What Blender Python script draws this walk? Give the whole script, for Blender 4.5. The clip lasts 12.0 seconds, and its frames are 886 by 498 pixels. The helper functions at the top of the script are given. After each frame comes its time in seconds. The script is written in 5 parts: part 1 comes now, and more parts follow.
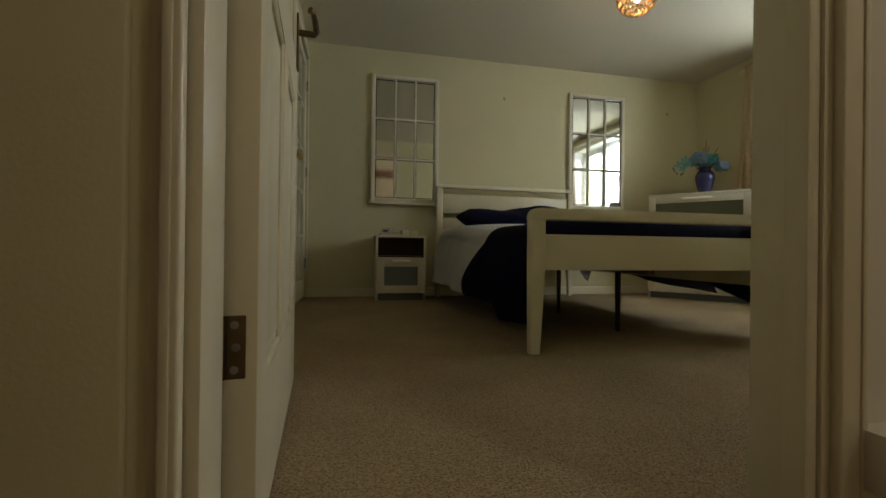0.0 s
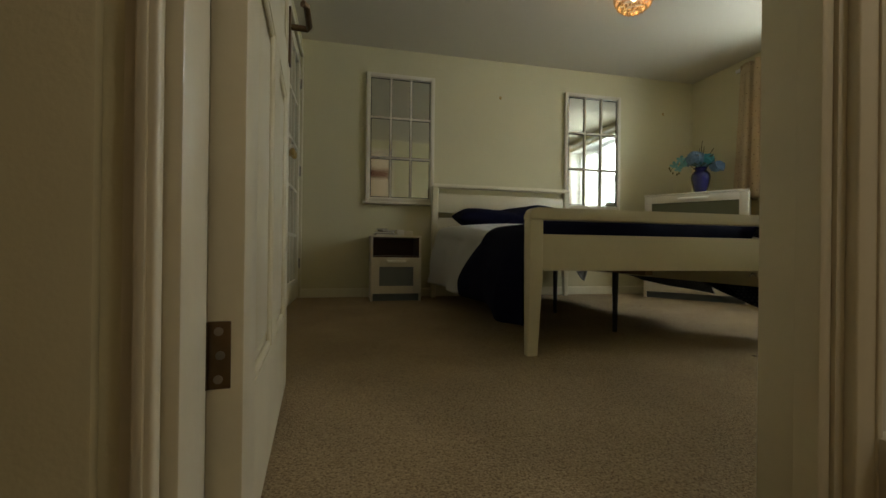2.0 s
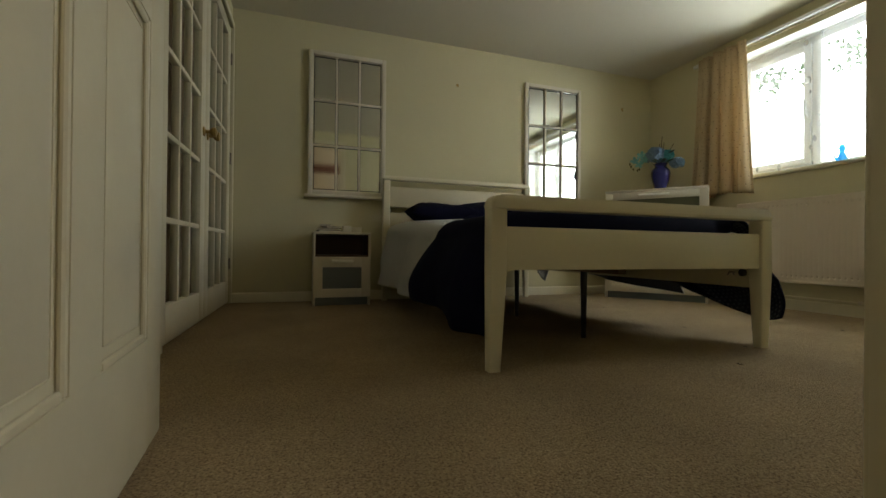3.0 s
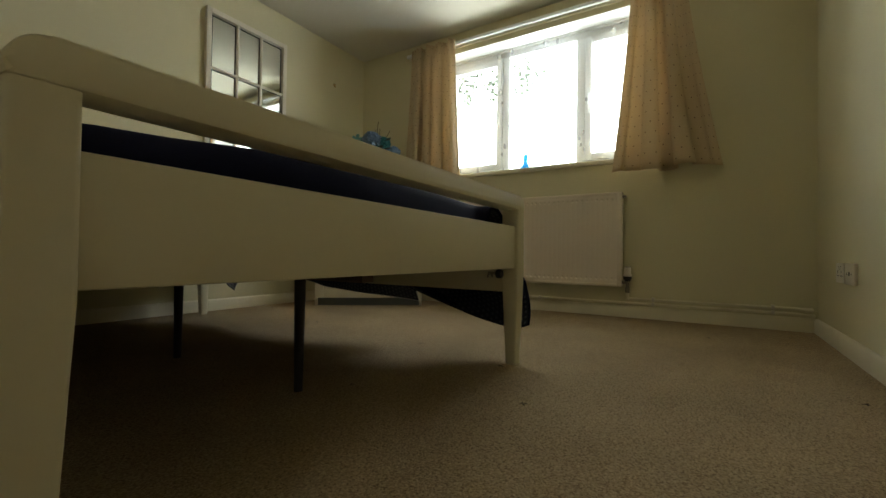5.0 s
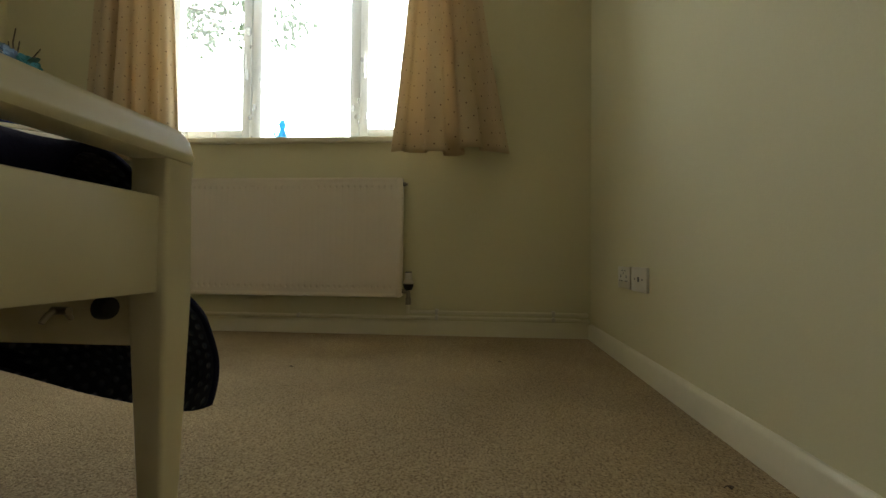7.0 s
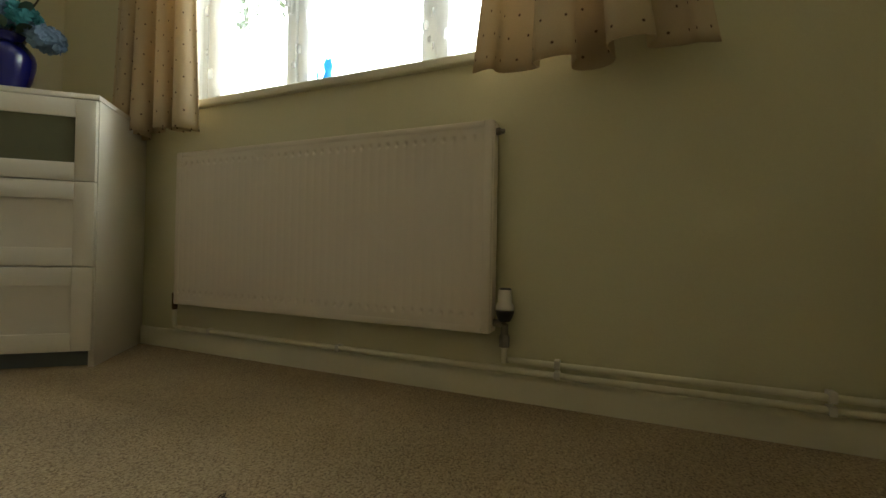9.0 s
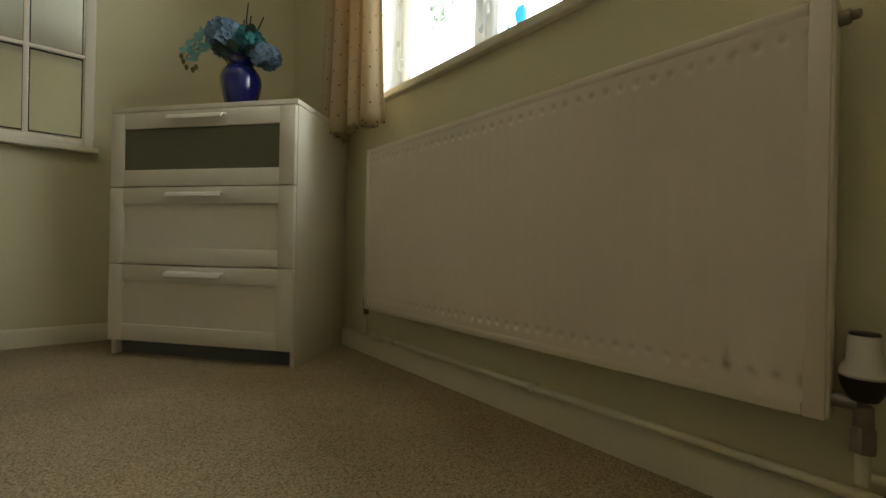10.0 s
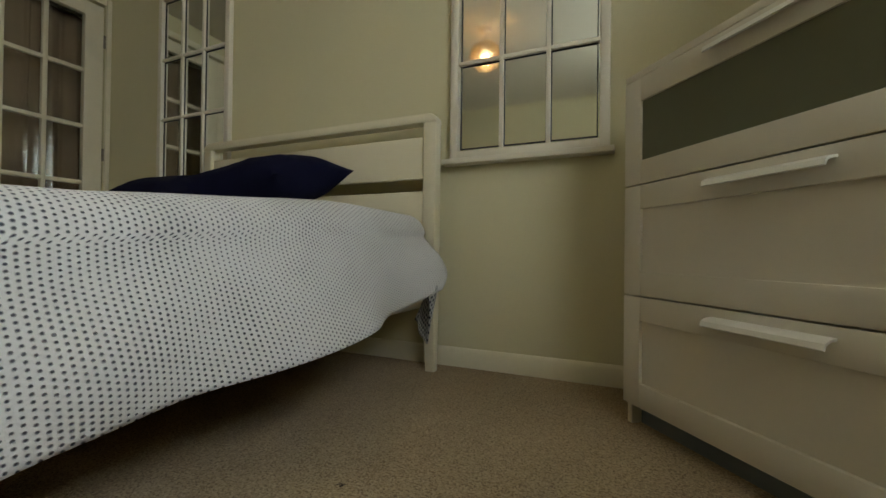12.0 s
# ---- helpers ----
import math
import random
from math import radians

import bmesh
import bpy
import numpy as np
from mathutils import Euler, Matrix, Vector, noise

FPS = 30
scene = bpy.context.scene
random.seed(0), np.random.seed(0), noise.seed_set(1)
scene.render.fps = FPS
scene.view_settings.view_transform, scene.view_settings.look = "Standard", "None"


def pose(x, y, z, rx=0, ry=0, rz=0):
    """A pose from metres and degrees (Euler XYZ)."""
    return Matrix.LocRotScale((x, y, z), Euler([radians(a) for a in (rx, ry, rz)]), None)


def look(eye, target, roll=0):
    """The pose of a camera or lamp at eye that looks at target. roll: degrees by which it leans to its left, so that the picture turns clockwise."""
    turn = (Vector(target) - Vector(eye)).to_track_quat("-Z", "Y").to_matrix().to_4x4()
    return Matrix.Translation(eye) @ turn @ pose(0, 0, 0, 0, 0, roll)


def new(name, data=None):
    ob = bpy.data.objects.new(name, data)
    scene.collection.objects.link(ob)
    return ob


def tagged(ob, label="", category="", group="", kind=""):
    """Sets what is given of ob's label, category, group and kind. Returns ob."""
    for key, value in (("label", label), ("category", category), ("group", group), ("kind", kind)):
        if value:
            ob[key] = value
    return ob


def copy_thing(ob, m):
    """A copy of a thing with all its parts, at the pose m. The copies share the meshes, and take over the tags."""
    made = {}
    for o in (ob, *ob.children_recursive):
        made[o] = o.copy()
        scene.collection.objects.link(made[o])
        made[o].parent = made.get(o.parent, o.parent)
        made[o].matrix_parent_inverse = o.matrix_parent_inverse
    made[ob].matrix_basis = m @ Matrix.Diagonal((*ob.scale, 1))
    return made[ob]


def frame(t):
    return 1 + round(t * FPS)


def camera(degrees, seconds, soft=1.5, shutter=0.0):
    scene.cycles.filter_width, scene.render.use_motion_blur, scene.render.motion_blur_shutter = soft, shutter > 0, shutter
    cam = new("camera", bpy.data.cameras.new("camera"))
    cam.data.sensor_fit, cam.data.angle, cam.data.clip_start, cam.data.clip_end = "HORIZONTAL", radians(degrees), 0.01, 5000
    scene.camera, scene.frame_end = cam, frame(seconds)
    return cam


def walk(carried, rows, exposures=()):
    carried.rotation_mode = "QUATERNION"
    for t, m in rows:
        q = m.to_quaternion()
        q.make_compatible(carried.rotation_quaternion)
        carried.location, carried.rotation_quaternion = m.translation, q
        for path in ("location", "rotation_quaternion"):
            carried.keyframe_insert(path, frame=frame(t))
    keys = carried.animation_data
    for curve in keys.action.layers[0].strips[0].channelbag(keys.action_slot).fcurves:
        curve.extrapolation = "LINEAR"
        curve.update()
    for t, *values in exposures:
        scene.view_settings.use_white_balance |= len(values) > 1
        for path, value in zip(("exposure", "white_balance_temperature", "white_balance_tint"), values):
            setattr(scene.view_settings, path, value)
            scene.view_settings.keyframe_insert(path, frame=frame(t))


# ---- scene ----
cam = camera(93.6, 12.0)
PATH = [
    (0, (-0.06, 0.019, 0.418), (0.353, 1.976, 0.422), 0.7),
    (0.5, (-0.04, -0.215, 0.412), (0.279, 1.76, 0.412), 0.9),
    (1, (-0.06, -0.149, 0.412), (0.282, 1.821, 0.414), 0.9),
    (1.5, (-0.064, -0.059, 0.419), (0.314, 1.905, 0.421), 0.8),
    (2, (-0.057, 0.048, 0.42), (0.378, 2.0, 0.423), 0.7),
    (2.5, (-0.023, 0.178, 0.415), (0.518, 2.104, 0.419), 0.8),
    (2.7, (0.008, 0.236, 0.411), (0.588, 2.15, 0.417), 0.7),
    (4.3, (0.301, 0.804, 0.377), (1.465, 2.431, 0.396), 0.9),
    (4.5, (0.361, 0.889, 0.377), (1.701, 2.374, 0.4), 1.0),
    (5, (0.526, 1.035, 0.383), (2.225, 2.088, 0.412), 0.8),
    (5.5, (0.696, 1.099, 0.385), (2.582, 1.764, 0.421), 0.7),
    (6, (0.873, 1.113, 0.392), (2.828, 1.536, 0.429), 0.6),
    (6.5, (1.073, 1.114, 0.395), (3.055, 1.373, 0.438), 0.7),
    (7, (1.29, 1.112, 0.396), (3.285, 1.248, 0.441), 0.6),
    (7.2, (1.384, 1.114, 0.395), (3.381, 1.214, 0.446), 0.7),
    (8.8, (2.141, 1.123, 0.427), (4.051, 1.715, 0.443), 1.1),
    (9, (2.234, 1.144, 0.425), (4.083, 1.908, 0.44), 1.1),
    (9.5, (2.417, 1.236, 0.433), (4.041, 2.404, 0.433), 1.1),
    (10, (2.572, 1.365, 0.431), (3.857, 2.898, 0.431), 1.1),
    (10.5, (2.65, 1.52, 0.432), (3.533, 3.314, 0.428), 1.0),
    (11, (2.672, 1.72, 0.439), (3.052, 3.684, 0.43), 0.8),
    (11.5, (2.664, 1.946, 0.448), (2.482, 3.938, 0.437), 0.7),
    (12, (2.629, 2.169, 0.459), (1.811, 3.994, 0.477), 0.7),
]
walk(cam, [(t, look(eye, target, roll)) for t, eye, target, roll in PATH],
     exposures=[(0.0, 0.55, 6700, 11), (12.0, 0.55, 6700, 11)])

# ---- world and light ----
world = bpy.data.worlds.new("sky_world")
scene.world = world
world.use_nodes = True
wn = world.node_tree
sky = wn.nodes.new("ShaderNodeTexSky")
sky.sky_type = "NISHITA"
sky.sun_disc = False
sky.sun_elevation = radians(42)
sky.sun_rotation = radians(250)
wn.nodes["Background"].inputs["Strength"].default_value = 0.12
wn.links.new(sky.outputs[0], wn.nodes["Background"].inputs["Color"])
sun = new("sun", bpy.data.lights.new("sun", "SUN"))
sun.data.energy, sun.data.angle, sun.data.color = 0.8, radians(12), (1.0, 0.96, 0.9)
sun.matrix_world = look((-8, -3, 8), (0, 0, 0))
bulb_light = new("pendant_bulb_light", bpy.data.lights.new("pendant_bulb_light", "POINT"))
bulb_light.data.energy, bulb_light.data.color, bulb_light.data.shadow_soft_size = 4.2, (1.0, 0.62, 0.28), 0.03
bulb_light.location = (1.605, 2.26, 1.96)
# unseen lamp, added out of view to light the hall
hall_light = new("hall_unseen_light", bpy.data.lights.new("hall_unseen_light", "POINT"))
hall_light.data.energy, hall_light.data.color, hall_light.data.shadow_soft_size = 10.2, (1.0, 0.94, 0.86), 0.12
hall_light.location = (1.45, -0.75, 2.02)
SKY_GLOW = 8.7

# ---- materials ----
def material(name, base, rough=0.5, metal=0.0, grain=0.0, scale=40.0, bump=0.0, wear=0.0, wear_scale=2.5, spec=0.5, coat=0.0, translucent=0.0):
    """A painted, woven or metal surface with grain and larger uneven patches."""
    m = bpy.data.materials.new(name)
    m.use_nodes = True
    nt = m.node_tree
    p = nt.nodes["Principled BSDF"]
    p.inputs["Roughness"].default_value = rough
    p.inputs["Metallic"].default_value = metal
    p.inputs["Specular IOR Level"].default_value = spec
    p.inputs["Coat Weight"].default_value = coat
    tc = nt.nodes.new("ShaderNodeTexCoord")
    fine = nt.nodes.new("ShaderNodeTexNoise")
    fine.inputs["Scale"].default_value = scale
    fine.inputs["Detail"].default_value = 4
    broad = nt.nodes.new("ShaderNodeTexNoise")
    broad.inputs["Scale"].default_value = wear_scale
    broad.inputs["Detail"].default_value = 5
    for n in (fine, broad):
        nt.links.new(tc.outputs["Object"], n.inputs["Vector"])
    mix1 = nt.nodes.new("ShaderNodeMix"); mix1.data_type = "RGBA"
    mix2 = nt.nodes.new("ShaderNodeMix"); mix2.data_type = "RGBA"
    b = Vector(base)
    mix1.inputs["A"].default_value = (*(b * (1 - grain)), 1)
    mix1.inputs["B"].default_value = (*[min(1, c) for c in b * (1 + grain)], 1)
    nt.links.new(fine.outputs["Fac"], mix1.inputs["Factor"])
    mix2.inputs["B"].default_value = (*(b * (1 - wear)), 1)
    ramp = nt.nodes.new("ShaderNodeMapRange")
    ramp.inputs["From Min"].default_value, ramp.inputs["From Max"].default_value = 0.45, 0.75
    nt.links.new(broad.outputs["Fac"], ramp.inputs["Value"])
    nt.links.new(ramp.outputs["Result"], mix2.inputs["Factor"])
    nt.links.new(mix1.outputs["Result"], mix2.inputs["A"])
    nt.links.new(mix2.outputs["Result"], p.inputs["Base Color"])
    rr = nt.nodes.new("ShaderNodeMapRange")
    rr.inputs["To Min"].default_value, rr.inputs["To Max"].default_value = max(0.02, rough - 0.08), min(1, rough + 0.08)
    nt.links.new(broad.outputs["Fac"], rr.inputs["Value"])
    nt.links.new(rr.outputs["Result"], p.inputs["Roughness"])
    if bump:
        bn = nt.nodes.new("ShaderNodeBump")
        bn.inputs["Strength"].default_value = 0.6
        bn.inputs["Distance"].default_value = bump
        nt.links.new(fine.outputs["Fac"], bn.inputs["Height"])
        nt.links.new(bn.outputs["Normal"], p.inputs["Normal"])
    if translucent:
        tr = nt.nodes.new("ShaderNodeBsdfTranslucent")
        ms = nt.nodes.new("ShaderNodeMixShader")
        ms.inputs[0].default_value = translucent
        nt.links.new(mix2.outputs["Result"], tr.inputs["Color"])
        nt.links.new(p.outputs[0], ms.inputs[1])
        nt.links.new(tr.outputs[0], ms.inputs[2])
        nt.links.new(ms.outputs[0], nt.nodes["Material Output"].inputs["Surface"])
    return m


def carpet_material():
    m = bpy.data.materials.new("carpet")
    m.use_nodes = True
    nt = m.node_tree
    p = nt.nodes["Principled BSDF"]
    p.inputs["Roughness"].default_value = 1.0
    p.inputs["Specular IOR Level"].default_value = 0.05
    p.inputs["Sheen Weight"].default_value = 0.1
    tc = nt.nodes.new("ShaderNodeTexCoord")
    tuft = nt.nodes.new("ShaderNodeTexVoronoi")
    tuft.inputs["Scale"].default_value = 290
    fine = nt.nodes.new("ShaderNodeTexNoise")
    fine.inputs["Scale"].default_value, fine.inputs["Detail"].default_value = 185, 5
    broad = nt.nodes.new("ShaderNodeTexNoise")
    broad.inputs["Scale"].default_value, broad.inputs["Detail"].default_value = 3.0, 6
    for n in (tuft, fine, broad):
        nt.links.new(tc.outputs["Object"], n.inputs["Vector"])
    ramp = nt.nodes.new("ShaderNodeValToRGB")
    e = ramp.color_ramp.elements
    e[0].position, e[0].color = 0.25, (0.16, 0.106, 0.054, 1)
    e[1].position, e[1].color = 0.71, (0.53, 0.405, 0.235, 1)
    mid = e.new(0.47); mid.color = (0.355, 0.260, 0.140, 1)
    sep = nt.nodes.new("ShaderNodeSeparateColor")
    nt.links.new(tuft.outputs["Color"], sep.inputs[0])
    blend = nt.nodes.new("ShaderNodeMath"); blend.operation = "MULTIPLY_ADD"
    blend.inputs[1].default_value = 0.30
    sub = nt.nodes.new("ShaderNodeMath"); sub.operation = "MULTIPLY"
    sub.inputs[1].default_value = 0.72
    nt.links.new(fine.outputs["Fac"], sub.inputs[0])
    nt.links.new(sep.outputs[0], blend.inputs[0])
    nt.links.new(sub.outputs[0], blend.inputs[2])
    nt.links.new(blend.outputs[0], ramp.inputs[0])
    mix = nt.nodes.new("ShaderNodeMix"); mix.data_type = "RGBA"; mix.blend_type = "MULTIPLY"
    mix.inputs["Factor"].default_value = 0.5
    br = nt.nodes.new("ShaderNodeMapRange")
    br.inputs["From Min"].default_value, br.inputs["From Max"].default_value = 0.3, 0.7
    br.inputs["To Min"].default_value, br.inputs["To Max"].default_value = 0.7, 1.15
    nt.links.new(broad.outputs["Fac"], br.inputs["Value"])
    nt.links.new(ramp.outputs[0], mix.inputs["A"])
    nt.links.new(br.outputs[0], mix.inputs["B"])
    nt.links.new(mix.outputs["Result"], p.inputs["Base Color"])
    bn = nt.nodes.new("ShaderNodeBump")
    bn.inputs["Strength"].default_value, bn.inputs["Distance"].default_value = 1.0, 0.008
    nt.links.new(blend.outputs[0], bn.inputs["Height"])
    nt.links.new(bn.outputs["Normal"], p.inputs["Normal"])
    return m


def dotted_material(name, base, dot, pitch, radius, rough=0.9, stagger=True, squash=1.0, translucent=0.0, bump=0.004, fade=False):
    """Cloth with small regular dots laid out on its UV metres."""
    m = bpy.data.materials.new(name)
    m.use_nodes = True
    nt = m.node_tree
    N, L = nt.nodes, nt.links
    p = N["Principled BSDF"]
    p.inputs["Roughness"].default_value = rough
    p.inputs["Specular IOR Level"].default_value = 0.15
    p.inputs["Sheen Weight"].default_value = 0.15
    uv = N.new("ShaderNodeTexCoord")
    sep = N.new("ShaderNodeSeparateXYZ")
    L.new(uv.outputs["UV"], sep.inputs[0])

    def math(op, a, b=None, c=None):
        n = N.new("ShaderNodeMath")
        n.operation = op
        for k, v in enumerate((a, b, c)):
            if v is None:
                continue
            if isinstance(v, (int, float)):
                n.inputs[k].default_value = v
            else:
                L.new(v, n.inputs[k])
        return n.outputs[0]

    rowv = math("DIVIDE", sep.outputs[1], pitch[1])
    rowi = math("FLOOR", rowv)
    fy = math("SUBTRACT", math("FRACT", rowv), 0.5)
    colv = math("DIVIDE", sep.outputs[0], pitch[0])
    if stagger:
        colv = math("MULTIPLY_ADD", math("MODULO", rowi, 2.0), 0.5, colv)
    fx = math("SUBTRACT", math("FRACT", colv), 0.5)
    dx = math("MULTIPLY", fx, pitch[0])
    dy = math("MULTIPLY", fy, pitch[1] * squash)
    dist = math("SQRT", math("ADD", math("MULTIPLY", dx, dx), math("MULTIPLY", dy, dy)))
    if fade:
        far = N.new("ShaderNodeMapRange")
        far.inputs["From Min"].default_value, far.inputs["From Max"].default_value = 3.0, 3.7
        far.inputs["To Min"].default_value, far.inputs["To Max"].default_value = 0.9, 1.5
        L.new(sep.outputs[1], far.inputs["Value"])
        patch = N.new("ShaderNodeTexNoise")
        patch.inputs["Scale"].default_value, patch.inputs["Detail"].default_value = 9, 3
        L.new(uv.outputs["UV"], patch.inputs["Vector"])
        dist = math("MULTIPLY", dist, math("MULTIPLY", far.outputs[0], math("MULTIPLY_ADD", patch.outputs["Fac"], 0.8, 0.6)))
    mask = N.new("ShaderNodeMapRange")
    mask.inputs["From Min"].default_value, mask.inputs["From Max"].default_value = radius * 0.55, radius * 1.35
    mask.inputs["To Min"].default_value, mask.inputs["To Max"].default_value = 1.0, 0.0
    L.new(dist, mask.inputs["Value"])
    noise_n = N.new("ShaderNodeTexNoise")
    noise_n.inputs["Scale"].default_value, noise_n.inputs["Detail"].default_value = 220, 3
    broad = N.new("ShaderNodeTexNoise")
    broad.inputs["Scale"].default_value, broad.inputs["Detail"].default_value = 5, 5
    L.new(uv.outputs["UV"], noise_n.inputs["Vector"])
    L.new(uv.outputs["UV"], broad.inputs["Vector"])
    shade = N.new("ShaderNodeMix"); shade.data_type = "RGBA"
    b = Vector(base)
    shade.inputs["A"].default_value, shade.inputs["B"].default_value = (*(b * 0.85), 1), (*[min(1, c) for c in b * 1.1], 1)
    L.new(math("MULTIPLY_ADD", noise_n.outputs["Fac"], 0.5, math("MULTIPLY", broad.outputs["Fac"], 0.5)), shade.inputs["Factor"])
    out = N.new("ShaderNodeMix"); out.data_type = "RGBA"
    out.inputs["B"].default_value = (*dot, 1)
    L.new(mask.outputs[0], out.inputs["Factor"])
    L.new(shade.outputs["Result"], out.inputs["A"])
    L.new(out.outputs["Result"], p.inputs["Base Color"])
    bn = N.new("ShaderNodeBump")
    bn.inputs["Strength"].default_value, bn.inputs["Distance"].default_value = 0.8, bump
    L.new(math("MULTIPLY_ADD", noise_n.outputs["Fac"], 0.25, math("SUBTRACT", 1.0, mask.outputs[0])), bn.inputs["Height"])
    L.new(bn.outputs["Normal"], p.inputs["Normal"])
    if translucent:
        tr = N.new("ShaderNodeBsdfTranslucent")
        ms = N.new("ShaderNodeMixShader")
        ms.inputs[0].default_value = translucent
        L.new(out.outputs["Result"], tr.inputs["Color"])
        L.new(p.outputs[0], ms.inputs[1])
        L.new(tr.outputs[0], ms.inputs[2])
        L.new(ms.outputs[0], N["Material Output"].inputs["Surface"])
    return m


def glass_material(name, tint, gloss=0.08, rough=0.02):
    m = bpy.data.materials.new(name)
    m.use_nodes = True
    nt = m.node_tree
    nt.nodes.remove(nt.nodes["Principled BSDF"])
    t = nt.nodes.new("ShaderNodeBsdfTransparent")
    t.inputs[0].default_value = (*tint, 1)
    g = nt.nodes.new("ShaderNodeBsdfGlossy")
    g.inputs["Roughness"].default_value = rough
    ms = nt.nodes.new("ShaderNodeMixShader")
    ms.inputs[0].default_value = gloss
    nt.links.new(t.outputs[0], ms.inputs[1])
    nt.links.new(g.outputs[0], ms.inputs[2])
    nt.links.new(ms.outputs[0], nt.nodes["Material Output"].inputs["Surface"])
    return m


def net_material():
    """Sheer lace: open mesh with denser woven leaf shapes."""
    m = bpy.data.materials.new("lace_net")
    m.use_nodes = True
    nt = m.node_tree
    nt.nodes.remove(nt.nodes["Principled BSDF"])
    tc = nt.nodes.new("ShaderNodeTexCoord")
    mp = nt.nodes.new("ShaderNodeMapping")
    mp.inputs["Scale"].default_value = (9, 6, 1)
    mp.inputs["Rotation"].default_value = (0, 0, 0.6)
    nt.links.new(tc.outputs["UV"], mp.inputs["Vector"])
    vo = nt.nodes.new("ShaderNodeTexVoronoi")
    vo.inputs["Scale"].default_value = 1.6
    vo.inputs["Randomness"].default_value = 0.9
    nt.links.new(mp.outputs[0], vo.inputs["Vector"])
    wob = nt.nodes.new("ShaderNodeTexNoise")
    wob.inputs["Scale"].default_value, wob.inputs["Detail"].default_value = 14, 3
    nt.links.new(tc.outputs["UV"], wob.inputs["Vector"])
    add = nt.nodes.new("ShaderNodeMath"); add.operation = "MULTIPLY_ADD"; add.inputs[1].default_value = 0.35
    nt.links.new(wob.outputs["Fac"], add.inputs[0])
    nt.links.new(vo.outputs["Distance"], add.inputs[2])
    mr = nt.nodes.new("ShaderNodeMapRange")
    mr.inputs["From Min"].default_value, mr.inputs["From Max"].default_value = 0.38, 0.46
    mr.inputs["To Min"].default_value, mr.inputs["To Max"].default_value = 0.34, 0.12
    nt.links.new(add.outputs[0], mr.inputs["Value"])
    t = nt.nodes.new("ShaderNodeBsdfTransparent")
    d = nt.nodes.new("ShaderNodeBsdfDiffuse"); d.inputs[0].default_value = (0.85, 0.86, 0.84, 1)
    tr = nt.nodes.new("ShaderNodeBsdfTranslucent"); tr.inputs[0].default_value = (0.85, 0.86, 0.84, 1)
    half = nt.nodes.new("ShaderNodeMixShader"); half.inputs[0].default_value = 0.5
    nt.links.new(d.outputs[0], half.inputs[1]); nt.links.new(tr.outputs[0], half.inputs[2])
    ms = nt.nodes.new("ShaderNodeMixShader")
    nt.links.new(mr.outputs[0], ms.inputs[0])
    nt.links.new(t.outputs[0], ms.inputs[1]); nt.links.new(half.outputs[0], ms.inputs[2])
    nt.links.new(ms.outputs[0], nt.nodes["Material Output"].inputs["Surface"])
    return m


def glow_material(name, colour, strength):
    m = bpy.data.materials.new(name)
    m.use_nodes = True
    nt = m.node_tree
    nt.nodes.remove(nt.nodes["Principled BSDF"])
    e = nt.nodes.new("ShaderNodeEmission")
    e.inputs[0].default_value, e.inputs[1].default_value = (*colour, 1), strength
    nt.links.new(e.outputs[0], nt.nodes["Material Output"].inputs["Surface"])
    return m


WALL = material("wall_emulsion", (0.65, 0.60, 0.385), 0.75, grain=0.03, scale=180, bump=0.0008, wear=0.05, wear_scale=1.3, spec=0.3)
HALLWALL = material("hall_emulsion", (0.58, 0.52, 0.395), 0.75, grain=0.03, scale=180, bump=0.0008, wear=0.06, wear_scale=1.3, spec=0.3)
# greyer hall paint, its colour also lightened in place of more lamp light
HALLBRIGHT = material("hall_brightened_emulsion", (0.70, 0.655, 0.55), 0.75, grain=0.03, scale=180, bump=0.0008, wear=0.06, wear_scale=1.3, spec=0.3)
CEIL = material("ceiling_emulsion", (0.63, 0.59, 0.475), 0.85, grain=0.02, scale=150, bump=0.0008, wear=0.03, wear_scale=1.0)
GLOSS = material("gloss_paint", (0.72, 0.665, 0.49), 0.32, grain=0.03, scale=60, bump=0.0006, wear=0.07, wear_scale=5, spec=0.5)
WHITE = material("white_lacquer", (0.72, 0.665, 0.54), 0.4, grain=0.02, scale=50, bump=0.0003, wear=0.04, wear_scale=4)
HANDLE = material("handle_paint", (0.84, 0.81, 0.72), 0.35, grain=0.02, scale=50, wear=0.03)
BEDPAINT = material("bed_paint", (0.71, 0.645, 0.46), 0.38, grain=0.02, scale=50, bump=0.0004, wear=0.05, wear_scale=4)
RADPAINT = material("radiator_enamel", (0.77, 0.675, 0.54), 0.35, grain=0.02, scale=80, wear=0.05, wear_scale=4)
UPVC = material("window_plastic", (0.82, 0.83, 0.82), 0.3, grain=0.02, scale=40, wear=0.03)
CARPET = carpet_material()
NAVY = material("navy_cotton", (0.0055, 0.0062, 0.021), 0.92, grain=0.3, scale=260, bump=0.001, wear=0.2, wear_scale=9, spec=0.08)
NAVYW = dotted_material("navy_waffle", (0.012, 0.016, 0.034), (0.05, 0.06, 0.09), (0.018, 0.018), 0.0045)
WAFFLE = dotted_material("white_waffle", (0.60, 0.595, 0.58), (0.075, 0.08, 0.10), (0.0103, 0.0110), 0.0020, stagger=True, squash=1.0, bump=0.006, fade=True)
# slat wood coloured dark to put in the shade under the bed
SLAT = material("shade_darkened_slat", (0.22, 0.15, 0.085), 0.7, grain=0.2, scale=18, wear=0.2)
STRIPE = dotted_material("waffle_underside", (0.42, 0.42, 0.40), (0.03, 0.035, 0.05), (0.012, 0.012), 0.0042)
